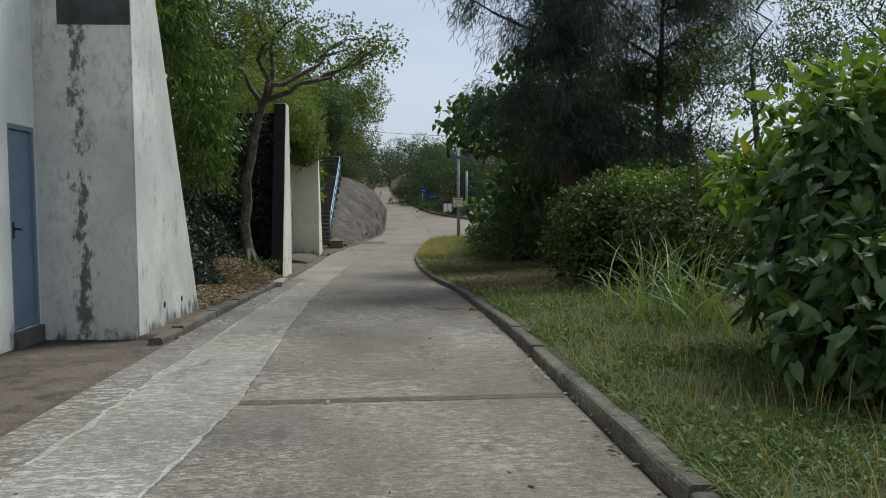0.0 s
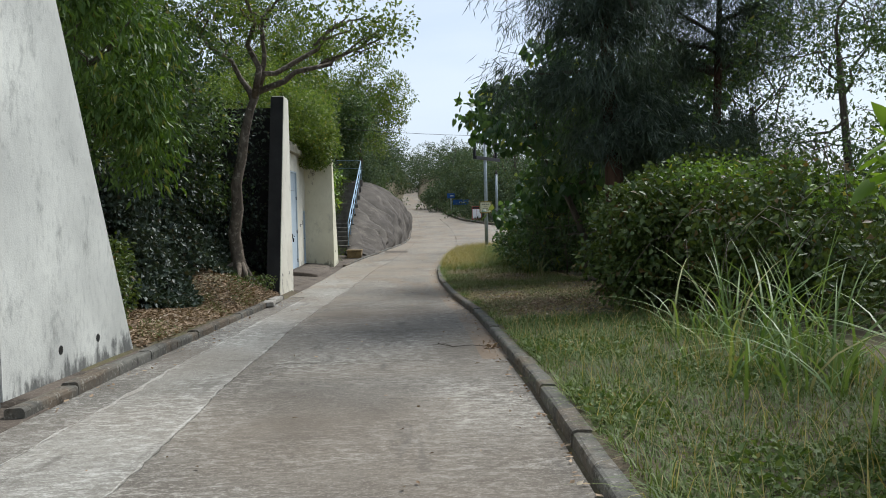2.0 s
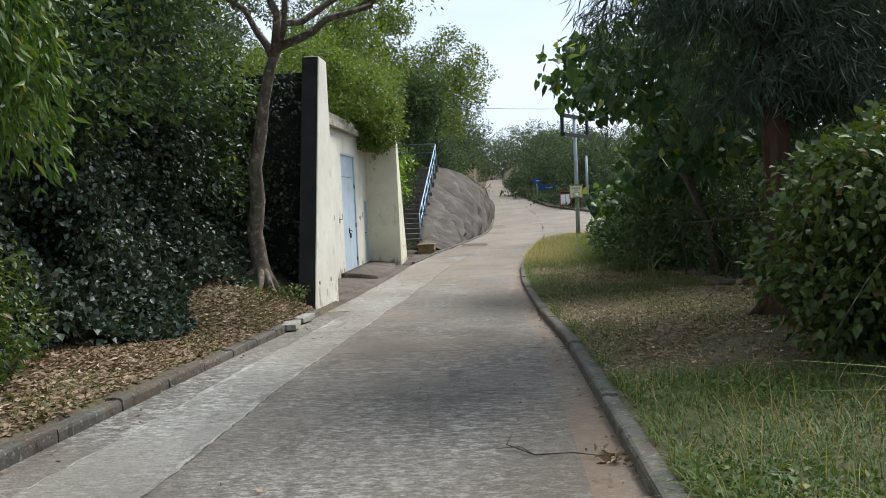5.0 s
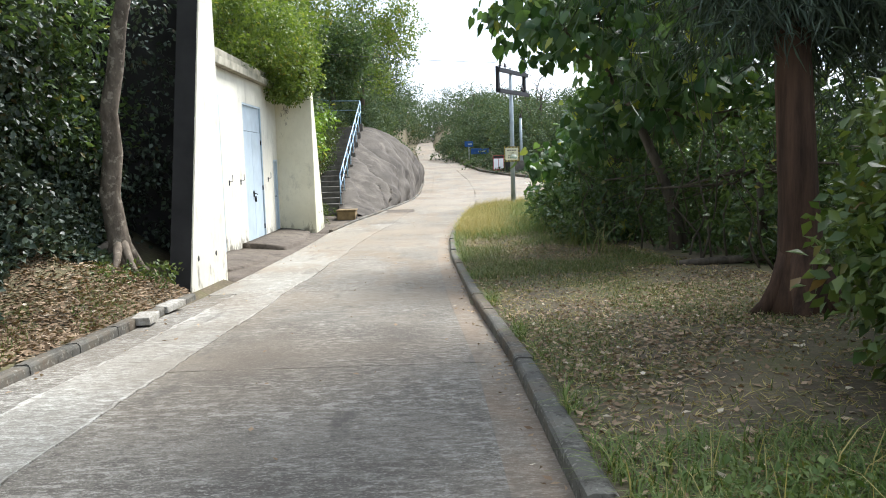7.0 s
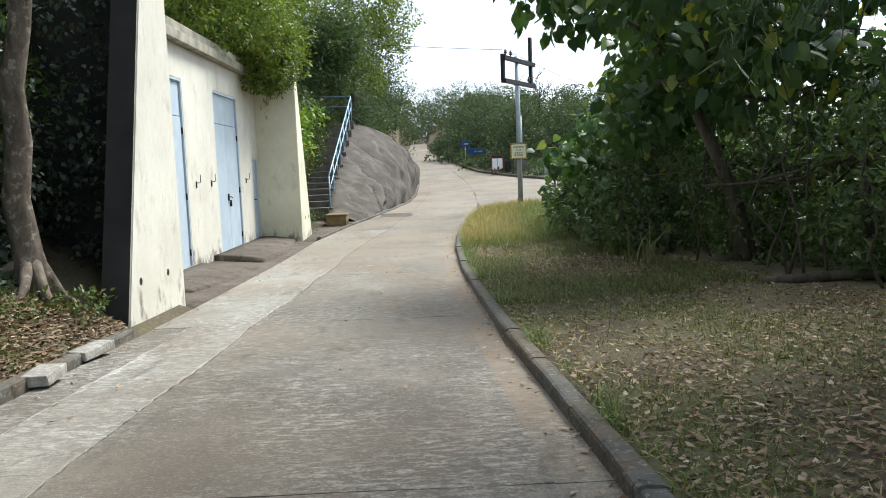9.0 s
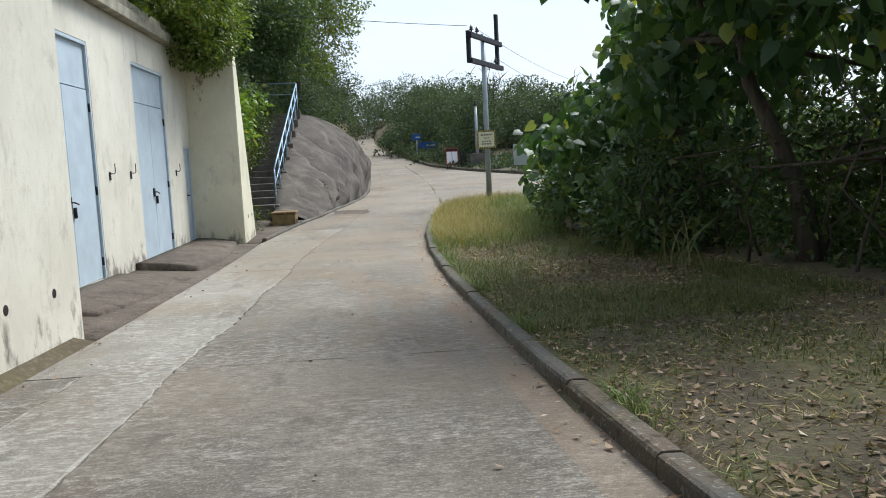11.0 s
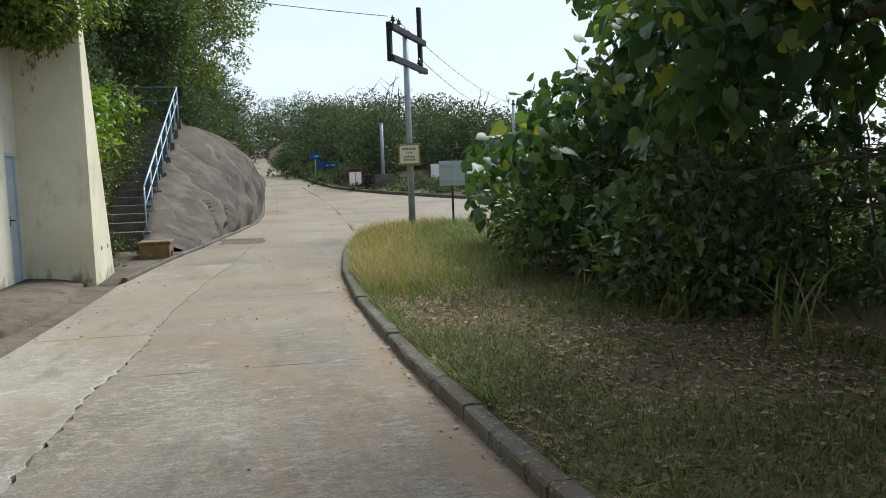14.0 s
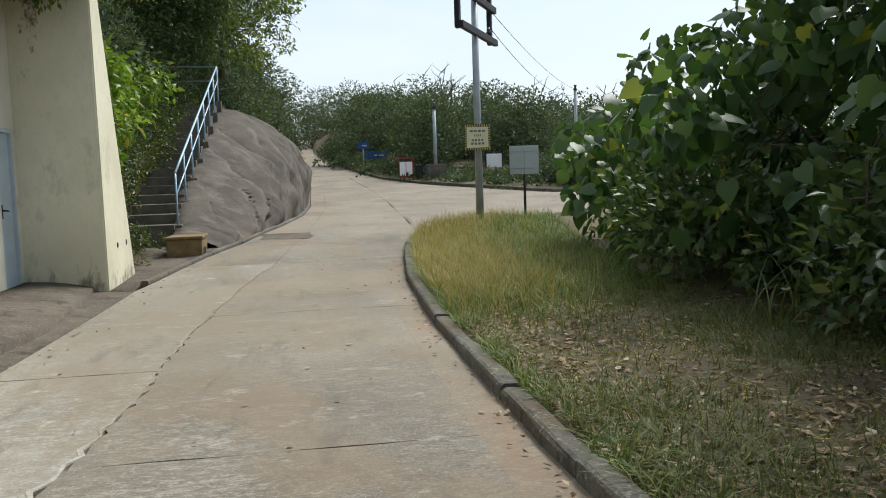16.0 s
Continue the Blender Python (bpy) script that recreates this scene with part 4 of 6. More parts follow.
# ---- pole, wires, signs ----
def build_pole():
    x, y, z = 3.4, 39.8, float(land(3.4, 39.8))
    p = thing("utility_pole", (x, y, z), "galvanised utility pole with a black steel cross frame", "pole")
    part("shaft", tube(bmesh.new(), [(x, y, z - 0.2), (x, y, 2), (x, y, 4.22)], [0.085, 0.075, 0.065], 16), M_GALV, p)
    a, b = Vector((2.86, 38.85, 0)), Vector((4.0, 41.1, 0))
    way = (b - a).normalized()
    ang = math.degrees(math.atan2(way.y, way.x))
    L = (b - a).length

    def bar(name, s0, s1, z0, z1, off):
        bm = boxed((s0, -0.05, z0), (s1, 0.05, z1), 0.01)
        bmesh.ops.transform(bm, matrix=pose(a.x, a.y, 0, 0, 0, ang) @ pose(0, off, 0), verts=bm.verts)
        return part(name, bm, M_BLACKSTEEL, p)

    bar("upright", -0.04, 0.10, 3.32, 4.20, 0.0)
    bar("upright", L - 0.06, L + 0.08, 3.32, 4.98, 0.0)
    bar("crossbar", -0.14, L + 0.12, 3.30, 3.44, -0.11)
    bar("crossbar", -0.16, L + 0.06, 4.0, 4.14, -0.11)
    for s, zz in ((0.0, 4.14), (0.45, 4.14), (L - 0.5, 3.44)):
        q = a + way * s + Vector((way.y, -way.x, 0)) * 0.11
        bm = bmesh.new()
        tube(bm, [(q.x, q.y, zz - 0.01), (q.x, q.y, zz + 0.05), (q.x, q.y, zz + 0.06), (q.x, q.y, zz + 0.09), (q.x, q.y, zz + 0.10), (q.x, q.y, zz + 0.14), (q.x, q.y, zz + 0.15), (q.x, q.y, zz + 0.2)], [0.02, 0.02, 0.06, 0.06, 0.03, 0.055, 0.03, 0.02], 10)
        part("insulator", bm, M_INSUL, p, "brown porcelain insulator")
    # sign plate
    m = pose(3.37, 39.70, 1.22, 0, 0, -8)
    plate = boxed((-0.27, -0.012, -0.27), (0.27, 0.0, 0.27), 0.003)
    bmesh.ops.transform(plate, matrix=m, verts=plate.verts)
    plate = part("sign_plate", plate, M_SIGNBLACK, p, "cream warning plate with a yellow and black striped border")
    face = boxed((-0.225, -0.018, -0.215), (0.225, -0.0125, 0.215))
    bmesh.ops.transform(face, matrix=m, verts=face.verts)
    part("sign_face", face, M_CREAM_SIGN, plate)
    for k in range(11):
        for zz in (-0.243, 0.243):
            s = boxed((-0.262 + k * 0.05, -0.017, zz - 0.02), (-0.238 + k * 0.05, -0.0125, zz + 0.02))
            bmesh.ops.transform(s, matrix=m, verts=s.verts)
            part("stripe", s, M_YELLOW, plate)
        for xx in (-0.248, 0.248):
            if 0 < k < 10:
                s = boxed((xx - 0.018, -0.017, -0.262 + k * 0.05), (xx + 0.018, -0.0125, -0.238 + k * 0.05))
                bmesh.ops.transform(s, matrix=m, verts=s.verts)
                part("stripe", s, M_YELLOW, plate)
    for zz, w in ((0.13, 0.17), (0.04, 0.08), (-0.06, 0.13), (-0.13, 0.15)):
        for k in range(4):
            s = boxed((-w + k * w / 2 + 0.008, -0.0205, zz - 0.022), (-w + (k + 1) * w / 2 - 0.012, -0.0185, zz + 0.022))
            bmesh.ops.transform(s, matrix=m, verts=s.verts)
            part("ink_bar", s, M_SIGNTEXT, plate)
    for xx, yy, zz in ((3.4, 39.74, 1.22),):
        part("bracket", boxed((xx - 0.09, yy - 0.02, zz - 0.02), (xx + 0.09, yy + 0.12, zz + 0.02), 0.004), M_IRON, p)


build_pole()


def wire(a, b, sag, radius=0.008):
    pts = [Vector(a).lerp(Vector(b), t) - Vector((0, 0, sag * 4 * t * (1 - t))) for t in np.linspace(0, 1, 24)]
    return tagged(obj("overhead_wire", tube(bmesh.new(), pts, radius, 6), M_BLACKSTEEL), "thin dark overhead wire slung between the poles", "wire", "overhead wires")


wire((2.86, 38.85, 4.32), (-14, 33, 5.9), 0.35)
wire((3.1, 39.2, 4.32), (13.2, 63, 4.5), 0.35, 0.007)
wire((3.9, 40.6, 3.62), (13.2, 63, 4.25), 0.55, 0.007)


def far_pole(x, y, top, block, label):
    z = float(land(x, y))
    p = thing("utility_pole", (x, y, z), label, "pole")
    part("shaft", tube(bmesh.new(), [(x, y, z - 0.1), (x, y, top)], [0.10, 0.08], 12), M_GALV, p)
    part("cap", tube(bmesh.new(), [(x, y, top), (x, y, top + 0.12), (x, y, top + 0.25)], [0.12, 0.05, 0.08], 8), M_INSUL, p)
    if block:
        part("concrete_base", boxed((x - 0.46, y - 0.46, z - 0.1), (x + 0.46, y + 0.46, z + 0.62), 0.03), M_STEP, p, "square concrete base block")


far_pole(6.1, 63.6, 3.7, True, "slim grey pole standing in a concrete block")
far_pole(13.2, 63, 4.45, False, "slim dark grey pole among the far trees")


def build_grey_sign():
    z = float(land(4.72, 41.0)) if float(land(4.72, 41.0)) > -1 else -0.5
    g = thing("road_sign", (4.7, 41.0, z), "back of a grey metal double road sign on a post", "sign")
    part("post", tube(bmesh.new(), [(4.71, 41.03, z - 0.1), (4.71, 41.03, 1.06)], 0.03, 10), M_IRON, g)
    part("panel", boxed((4.36, 40.985, 0.42), (4.70, 41.0, 1.06), 0.004), M_GREY_SIGN, g)
    part("panel", boxed((4.706, 40.985, 0.42), (5.04, 41.0, 1.06), 0.004), M_GREY_SIGN, g)
    for zz in (0.55, 0.93):
        part("bracket", boxed((4.4, 40.965, zz), (5.0, 40.984, zz + 0.03), 0.002), M_GREY_SIGN, g)


build_grey_sign()


def build_notice():
    y = 62.5
    z = float(land(4.6, y + 1.2))
    n = thing("notice_board", (4.6, 64, z), "red framed notice board with white papers", "notice board")
    part("board", boxed((4.3, 64.02, z + 0.35), (5.02, 64.06, z + 1.3), 0.006), M_RED, n)
    part("header", boxed((4.34, 64.0, z + 1.14), (4.98, 64.018, z + 1.27)), M_SIGNBLACK, n)
    for a in (4.34, 4.67):
        part("paper", boxed((a, 63.995, z + 0.42), (a + 0.3, 64.018, z + 1.1), 0.002), M_PAPER, n)
    for a in (4.33, 4.96):
        part("leg", boxed((a, 64.07, z - 0.05), (a + 0.05, 64.11, z + 1.25)), M_SIGNBLACK, n)
    b = thing("litter_bin", (5.3, 64.0, z), "dark waste bin beside the notice board", "bin")
    part("body", boxed((5.12, 63.9, z - 0.02), (5.5, 64.25, z + 0.85), 0.04), M_SIGNBLACK, b)
    part("bin_lid", boxed((5.09, 63.87, z + 0.852), (5.53, 64.28, z + 0.93), 0.03), M_IRON, b)


build_notice()


def blue_sign(x, y, top, w, h, posts, label):
    z = float(land(x, y))
    s = thing("direction_sign", (x, y, z), label, "sign", "blue signs")
    part("panel", boxed((x - w / 2, y - 0.02, top - h), (x + w / 2, y + 0.02, top), 0.008), M_BLUE, s)
    part("ink_bar", boxed((x - w * 0.1, y - 0.026, top - h * 0.62), (x + w * 0.36, y - 0.0205, top - h * 0.42)), M_GREY_SIGN, s)
    for px in posts:
        part("post", tube(bmesh.new(), [(x + px, y + 0.06, z - 0.1), (x + px, y + 0.06, top)], 0.035, 8), M_GALV, s)


blue_sign(3.95, 73.6, 2.0, 1.35, 0.45, (-0.6, 0.6), "long blue direction sign on two posts")
blue_sign(3.05, 71.6, 2.5, 0.62, 0.4, (0.0,), "small blue sign on a slim post")


def build_map_board():
    z = float(land(8.7, 62))
    b = thing("map_board", (8.7, 62, z), "white information board on dark posts", "board")
    part("panel", boxed((8.35, 61.98, z + 0.25), (9.1, 62.02, z + 0.9), 0.01), M_PAPER, b)
    for a in (8.3, 9.08):
        part("post", boxed((a, 62.03, z - 0.05), (a + 0.07, 62.1, z + 1.05)), M_IRON, b)


build_map_board()


# ---- trees and bushes ----
def limb_points(a, b, wob=0.12, n=5):
    a, b = Vector(a), Vector(b)
    out = []
    for i in range(n + 1):
        t = i / n
        j = Vector((random.uniform(-1, 1), random.uniform(-1, 1), random.uniform(-0.5, 0.5))) * wob * (b - a).length * 0.3 * math.sin(math.pi * t)
        out.append(a.lerp(b, t) + j)
    return out


def ellipsoid_clumps(centre, radii, count, size):
    d = unit(rng.normal(size=(count, 3)))
    q = rng.uniform(0.35, 1.0, (count, 1)) ** 0.5
    return np.asarray(centre) + d * q * np.asarray(radii), rng.uniform(size * 0.6, size * 1.35, count)


def tree(name, label, trunk, trunk_r, lobes, leaf, leaf_size, aspect, per, bark_mat, group="", round_leaf=False, droop=0.2, clump=0.5, category="tree", limbs=True, crown_name="crown", limb_r=0.4):
    """A tree or shrub: tapered trunk, limbs to every lobe of the crown, and a ragged crown of leaves.
    lobes: (centre, radii, number of clumps)."""
    t = thing(name, trunk[0], label, category, group)
    bm = bmesh.new()
    n = len(trunk)
    radii = [trunk_r * (1.55 if i == 0 else 1 - 0.55 * i / n) for i in range(n)]
    tube(bm, trunk, radii, 14)
    part("trunk", bm, bark_mat, t)
    if limbs:
        head = Vector(trunk[-1])
        for c, r, k in lobes:
            bm = bmesh.new()
            a = head if len(trunk) < 3 else Vector(trunk[-2]).lerp(head, random.uniform(0.3, 1))
            tube(bm, limb_points(a, c, 0.5, 6), [trunk_r * limb_r * (1 - 0.13 * i) for i in range(7)], 8)
            for _ in range(4):
                e = Vector(c) + Vector((random.uniform(-1, 1) * r[0], random.uniform(-1, 1) * r[1], random.uniform(-0.4, 0.9) * r[2])) * 0.8
                m = Vector(a).lerp(Vector(c), random.uniform(0.45, 0.95))
                tube(bm, limb_points(m, e, 0.5, 5), [trunk_r * limb_r * 0.45 * (1 - 0.15 * i) for i in range(6)], 6)
            part("limb", bm, bark_mat, t)
    cs, rs = [], []
    for c, r, k in lobes:
        a, b = ellipsoid_clumps(c, r, k, clump)
        cs.append(a), rs.append(b)
    p, o = clumps(np.concatenate(cs), np.concatenate(rs), per)
    ob = leaves(crown_name, p, leaf_size, aspect, leaf, t, droop, 0.7, o, round_leaf)
    return t


def needle_tree(name, label, foot, height, lean, trunk_r, reach, z_from, sprays, needles):
    """A casuarina: straight trunk with root flare, drooping sprays of thin needles."""
    t = thing(name, foot, label, "tree")
    f = Vector(foot)
    bm = bmesh.new()
    pts = [f + Vector((lean[0] * s, lean[1] * s, height * s)) for s in (0, 0.02, 0.05, 0.1, 0.2, 0.4, 0.7, 1)]
    pts[0].z -= 0.15
    tube(bm, pts, [trunk_r * k for k in (2.1, 1.6, 1.25, 1.08, 1.0, 0.8, 0.45, 0.1)], 18)
    for k in range(5):
        a = k * 1.3 + 0.4
        tube(bm, [f + Vector((math.cos(a) * trunk_r * q, math.sin(a) * trunk_r * q, z)) for q, z in ((0.6, 0.55), (1.2, 0.22), (2.0, 0.04), (3.0, -0.06))], [0.12, 0.11, 0.08, 0.03], 8)
    part("trunk", bm, M_BARK_RED, t, "fibrous red-brown trunk with root flare")
    pos, out = [], []
    for k in range(sprays):
        s = random.uniform(0, 1) ** 1.15
        z = z_from + (height - z_from) * s
        a = random.uniform(0, 2 * math.pi)
        r = reach * (0.5 + 1.3 * min(s, 0.4) - 0.75 * max(s - 0.4, 0)) * random.uniform(0.4, 1.12)
        b = f + Vector((lean[0], lean[1], 0)) * (z / height) + Vector((0, 0, z))
        e = b + Vector((math.cos(a) * r, math.sin(a) * r, r * (random.uniform(-0.35, 0.25) if s < 0.22 else random.uniform(0.1, 0.6))))
        line = limb_points(b, e, 0.25, 5)
        if k % 2 == 0:
            part("limb", tube(bmesh.new(), line, [0.06 * (1 - 0.15 * i) * (1 - 0.5 * s) for i in range(6)], 6), M_BARK_GREY, t)
        tufts = 26
        for _ in range(tufts):
            u = random.uniform(0.15, 1.08)
            c = b.lerp(e, u) + Vector((random.gauss(0, 0.28), random.gauss(0, 0.28), random.gauss(-0.05, 0.2))) * (0.5 + u)
            m = needles // tufts
            base = np.array(c)[None] + rng.normal(size=(m, 3)) * np.array([0.13, 0.13, 0.16])
            pos.append(base)
            way = np.array([math.cos(a) * 0.9 + random.gauss(0, 0.5), math.sin(a) * 0.9 + random.gauss(0, 0.5), random.gauss(-0.35, 0.4)])
            out.append(np.tile(way, (m, 1)))
    p, o = np.concatenate(pos), np.concatenate(out)
    leaves("needles", p, 0.26, 0.035, L_NEEDLE, t, 1.0, 0.1, o * 0.7)
    return t


def lg(x, y, dz=0.0):
    return (x, y, float(land(x, y)) + dz)


# tree at the wing wall
pale_tree = tree("smooth_barked_tree", "pale smooth-barked tree leaning over the leafy bank", [lg(-3.58, 21.35, -0.1), (-3.6, 21.36, 0.15), (-3.66, 21.34, 0.7), (-3.56, 21.3, 1.25), (-3.57, 21.27, 1.8), (-3.42, 21.22, 2.35), (-3.33, 21.2, 2.9), (-3.2, 21.2, 3.4), (-3.0, 21.2, 3.9)], 0.155,
     [((-4.3, 20.8, 5.3), (1.3, 1.6, 0.6), 20), ((-2.6, 20.6, 5.5), (1.5, 1.6, 0.6), 26), ((-1.1, 20.9, 5.2), (1.2, 1.5, 0.5), 20), ((-3.2, 20.0, 6.6), (2.0, 1.8, 0.8), 26), ((-0.3, 21.2, 4.9), (0.6, 0.9, 0.4), 8)],
     L_OLIVE, 0.10, 0.5, 95, M_BARK_PALE, clump=0.36, limb_r=0.5)

for k, (dx, dy) in enumerate(((0.42, -0.35), (0.1, -0.55), (-0.45, -0.3), (0.5, 0.15), (-0.3, 0.4))):
    bm = tube(bmesh.new(), [(-3.58 + dx * 0.15, 21.35 + dy * 0.15, float(land(-3.58, 21.35)) + 0.28), lg(-3.58 + dx * 0.5, 21.35 + dy * 0.5, 0.07), lg(-3.58 + dx * 1.1, 21.35 + dy * 1.1, -0.03)], [0.07, 0.055, 0.02], 8)
    part("root", bm, M_BARK_PALE, pale_tree)

# feathery shrub over the near wing wall
tree("feathery_shrub", "yellow-green feathery shrub hanging over the white wing wall", [lg(-4.6, 13.2), (-4.4, 13.0, 1.5), (-4.0, 12.8, 3.2)], 0.07,
     [((-3.35, 11.9, 4.2), (0.7, 0.9, 1.1), 30), ((-3.0, 12.6, 3.1), (0.55, 0.8, 1.0), 30), ((-2.95, 12.9, 2.2), (0.4, 0.6, 0.7), 20), ((-3.6, 13.2, 4.6), (1.0, 1.2, 1.2), 24), ((-3.4, 11.0, 4.9), (0.6, 0.8, 0.5), 12)],
     L_COMPOUND, 0.13, 0.26, 170, M_BARK_GREY, droop=1.5, clump=0.36, category="shrub")
tree("low_shrub", "fresh green low shrub at the foot of the wing wall", [lg(-4.1, 13.6, -0.05), lg(-4.1, 13.6, 0.6)], 0.03,
     [(lg(-3.95, 13.3, 0.6), (0.6, 0.7, 0.7), 18), (lg(-4.4, 14.2, 0.5), (0.8, 0.9, 0.6), 18), (lg(-4.0, 12.7, 1.2), (0.5, 0.4, 0.6), 10)],
     L_VINE, 0.07, 0.55, 420, M_BARK_GREY, clump=0.32, category="shrub")

# dark thicket on the bank
for x, y, h, r in ((-5.4, 14.6, 4.6, 1.6), (-6.2, 17.4, 5.0, 1.8), (-5.6, 19.8, 5.4, 1.6), (-7.4, 21.6, 5.6, 1.9), (-7.8, 14.0, 5.6, 2.0), (-5.3, 22.4, 2.6, 0.8)):
    z = float(land(x, y))
    tree("thicket_tree", "dark evergreen thicket tree on the shaded bank", [(x, y, z - 0.2), (x + 0.1, y, z + h * 0.35), (x + 0.2, y - 0.1, z + h * 0.6)], 0.07,
         [((x + 0.3, y, z + h * 0.75), (r, r, 1.3), 22), ((x + 0.9, y - 0.4, z + h * 0.45), (r * 0.8, r, 1.1), 16), ((x - 0.6, y + 0.3, z + h * 0.95), (r, r, 1.0), 16)],
         L_DARK, 0.12, 0.5, 115, M_BARK_GREY, "thicket trees", clump=0.6)


def ivy_bank():
    p = spots(60000, (-8.5, 12.6, 0), (-3.1, 23.4, 1), lambda q: (q[:, 0] < -3.75 - 0.65 * np.sin(q[:, 1] * 1.7) * 0.5 - 0.06 * np.abs(q[:, 1] - 19)) & (rng.uniform(0, 1, len(q)) < 1 - 0.5 * (q[:, 0] < -6)))
    lump = 0.35 + 0.35 * np.sin(p[:, 0] * 2.2 + 1) * np.sin(p[:, 1] * 1.7) + 0.25 * np.sin(p[:, 1] * 3.1 + p[:, 0])
    cover = smooth(-p[:, 0], 3.7, 4.6)
    p[:, 2] = land(p[:, 0], p[:, 1]) + 0.05 + rng.uniform(0, 1, len(p)) ** 0.6 * (0.15 + np.maximum(lump, 0.05) * 1.6) * cover
    ob = leaves("ground_ivy", p, 0.10, 0.75, L_IVY, None, 0.1, 1.2, None)
    tagged(ob, "dense dark ivy-like ground cover on the bank", "undergrowth", kind="stuff")


ivy_bank()


def ivy_curtain():
    """Ivy climbing over the thicket behind the bank, as one ragged dark face."""
    c, rad = [], []
    for y in np.arange(13.8, 23.3, 0.34):
        for z in np.arange(0.2, 4.6, 0.36):
            back = -4.75 - 0.14 * z - 0.35 * math.sin(y * 1.3 + z) - 0.25 * math.sin(y * 2.9 - z * 1.7) + 0.08 * (y - 18)
            c.append((back + rng.normal(0, 0.15), y + rng.normal(0, 0.12), z + rng.normal(0, 0.12)))
            rad.append(rng.uniform(0.2, 0.42))
    for x in np.arange(-4.9, -3.15, 0.26):
        for z in np.arange(-0.1, 3.7, 0.3):
            if rng.uniform() < 0.75:
                c.append((x + rng.normal(0, 0.1), 23.15 - rng.uniform(0, 0.3), z + rng.normal(0, 0.12)))
                rad.append(rng.uniform(0.15, 0.3))
    p, o = clumps(c, rad, 140)
    tagged(leaves("ivy_curtain", p, 0.085, 0.7, L_IVY, None, 0.9, 0.6, o), "dark ivy hanging in a ragged curtain behind the bank", "undergrowth", kind="stuff")


ivy_curtain()

# shrub on the roof
tree("roof_shrub", "bright olive shrub spilling over the roof edge", [(-5.2, 31.8, 3.3), (-5.0, 31.8, 3.9), (-4.6, 31.8, 4.5)], 0.09,
     [((-4.2, 30.2, 4.5), (1.2, 1.4, 1.0), 32), ((-3.7, 32.0, 4.4), (1.1, 1.4, 1.1), 36), ((-3.3, 33.2, 3.6), (0.6, 0.9, 0.7), 26), ((-3.3, 34.4, 4.3), (0.9, 1.2, 1.0), 28), ((-4.4, 36.0, 5.0), (1.3, 1.4, 1.4), 26), ((-5.6, 32.5, 5.3), (1.5, 2.0, 1.1), 24), ((-5.2, 28.5, 4.3), (1.3, 1.2, 0.7), 14)],
     L_OLIVE, 0.10, 0.5, 260, M_BARK_GREY, clump=0.42, category="shrub")

# shrubs and trees by the steps
tree("stair_shrub", "light green broad-leaved shrub beside the steps", [lg(-4.7, 38.8, -0.05), lg(-4.5, 38.8, 1.2)], 0.05,
     [((-3.55, 37.0, 1.9), (0.6, 0.9, 0.7), 24), ((-4.3, 38.6, 2.2), (0.8, 1.0, 0.7), 20), ((-4.4, 40.4, 1.9), (0.6, 1.0, 0.6), 14), ((-4.2, 37.2, 0.6), (0.5, 0.6, 0.6), 14), ((-4.6, 43, 2.3), (0.6, 1.1, 0.5), 12), ((-3.95, 38.0, 1.2), (0.3, 0.7, 0.5), 12), ((-4.05, 41.4, 2.6), (0.35, 0.7, 0.4), 9), ((-4.0, 44.6, 3.1), (0.4, 0.9, 0.4), 10)],
     L_BRIGHT, 0.19, 0.5, 75, M_BARK_GREY, clump=0.36, category="shrub", droop=0.6)
tree("stair_weed", "small green weeds at the foot of the steps", [lg(-3.4, 37.9, 0.0), lg(-3.4, 37.9, 0.3)], 0.012,
     [((-3.3, 37.9, -0.55), (0.45, 0.5, 0.2), 14), ((-3.1, 36.6, -0.8), (0.3, 0.5, 0.08), 6)], L_VINE, 0.07, 0.5, 260, M_BARK_GREY, clump=0.18, category="weed", limbs=False)

for x, y, h, r, mat, lab in ((-3.2, 54.5, 7.6, 2.4, L_OLIVE, "tall olive-green tree above the rock slope"), (-6.8, 46.5, 7.4, 2.4, L_OLIVE, "leafy hillside tree with a dark crown"), (-6.4, 40.0, 7.0, 2.2, L_OLIVE, "leafy hillside tree behind the wing wall"),
                             (-9.5, 52, 8.0, 2.8, L_DARK, "dark hillside tree with a dense crown"), (-4.6, 62, 6.5, 2.6, L_FAR, "rounded green tree at the bend of the road"), (-8.5, 36, 7.0, 2.4, L_DARK, "dark tree behind the building"), (-4.2, 49.8, 5.0, 1.5, L_DARK, "dark round shrub tree at the top of the steps")):
    z = float(land(x, y))
    tree("hillside_tree", lab, [(x, y, z - 0.2), (x + 0.1, y, z + h * 0.3), (x + 0.1, y + 0.1, z + h * 0.5)], 0.11,
         [((x + r * 0.3, y - r * 0.3, z + h * 0.55), (r, r, h * 0.2), 22), ((x - r * 0.4, y, z + h * 0.7), (r, r, h * 0.2), 20), ((x + r * 0.45, y + 0.2, z + h * 0.82), (r * 0.75, r * 0.8, h * 0.17), 16), ((x + r * 0.2, y - 0.6, z + h * 0.34), (r * 0.9, r, h * 0.14), 14), ((x + r * 0.85, y - 0.3, z + h * 0.68), (r * 0.5, r * 0.6, h * 0.16), 10)],
         mat, 0.15, 0.55, 80, M_BARK_GREY, "hillside trees", clump=0.62)


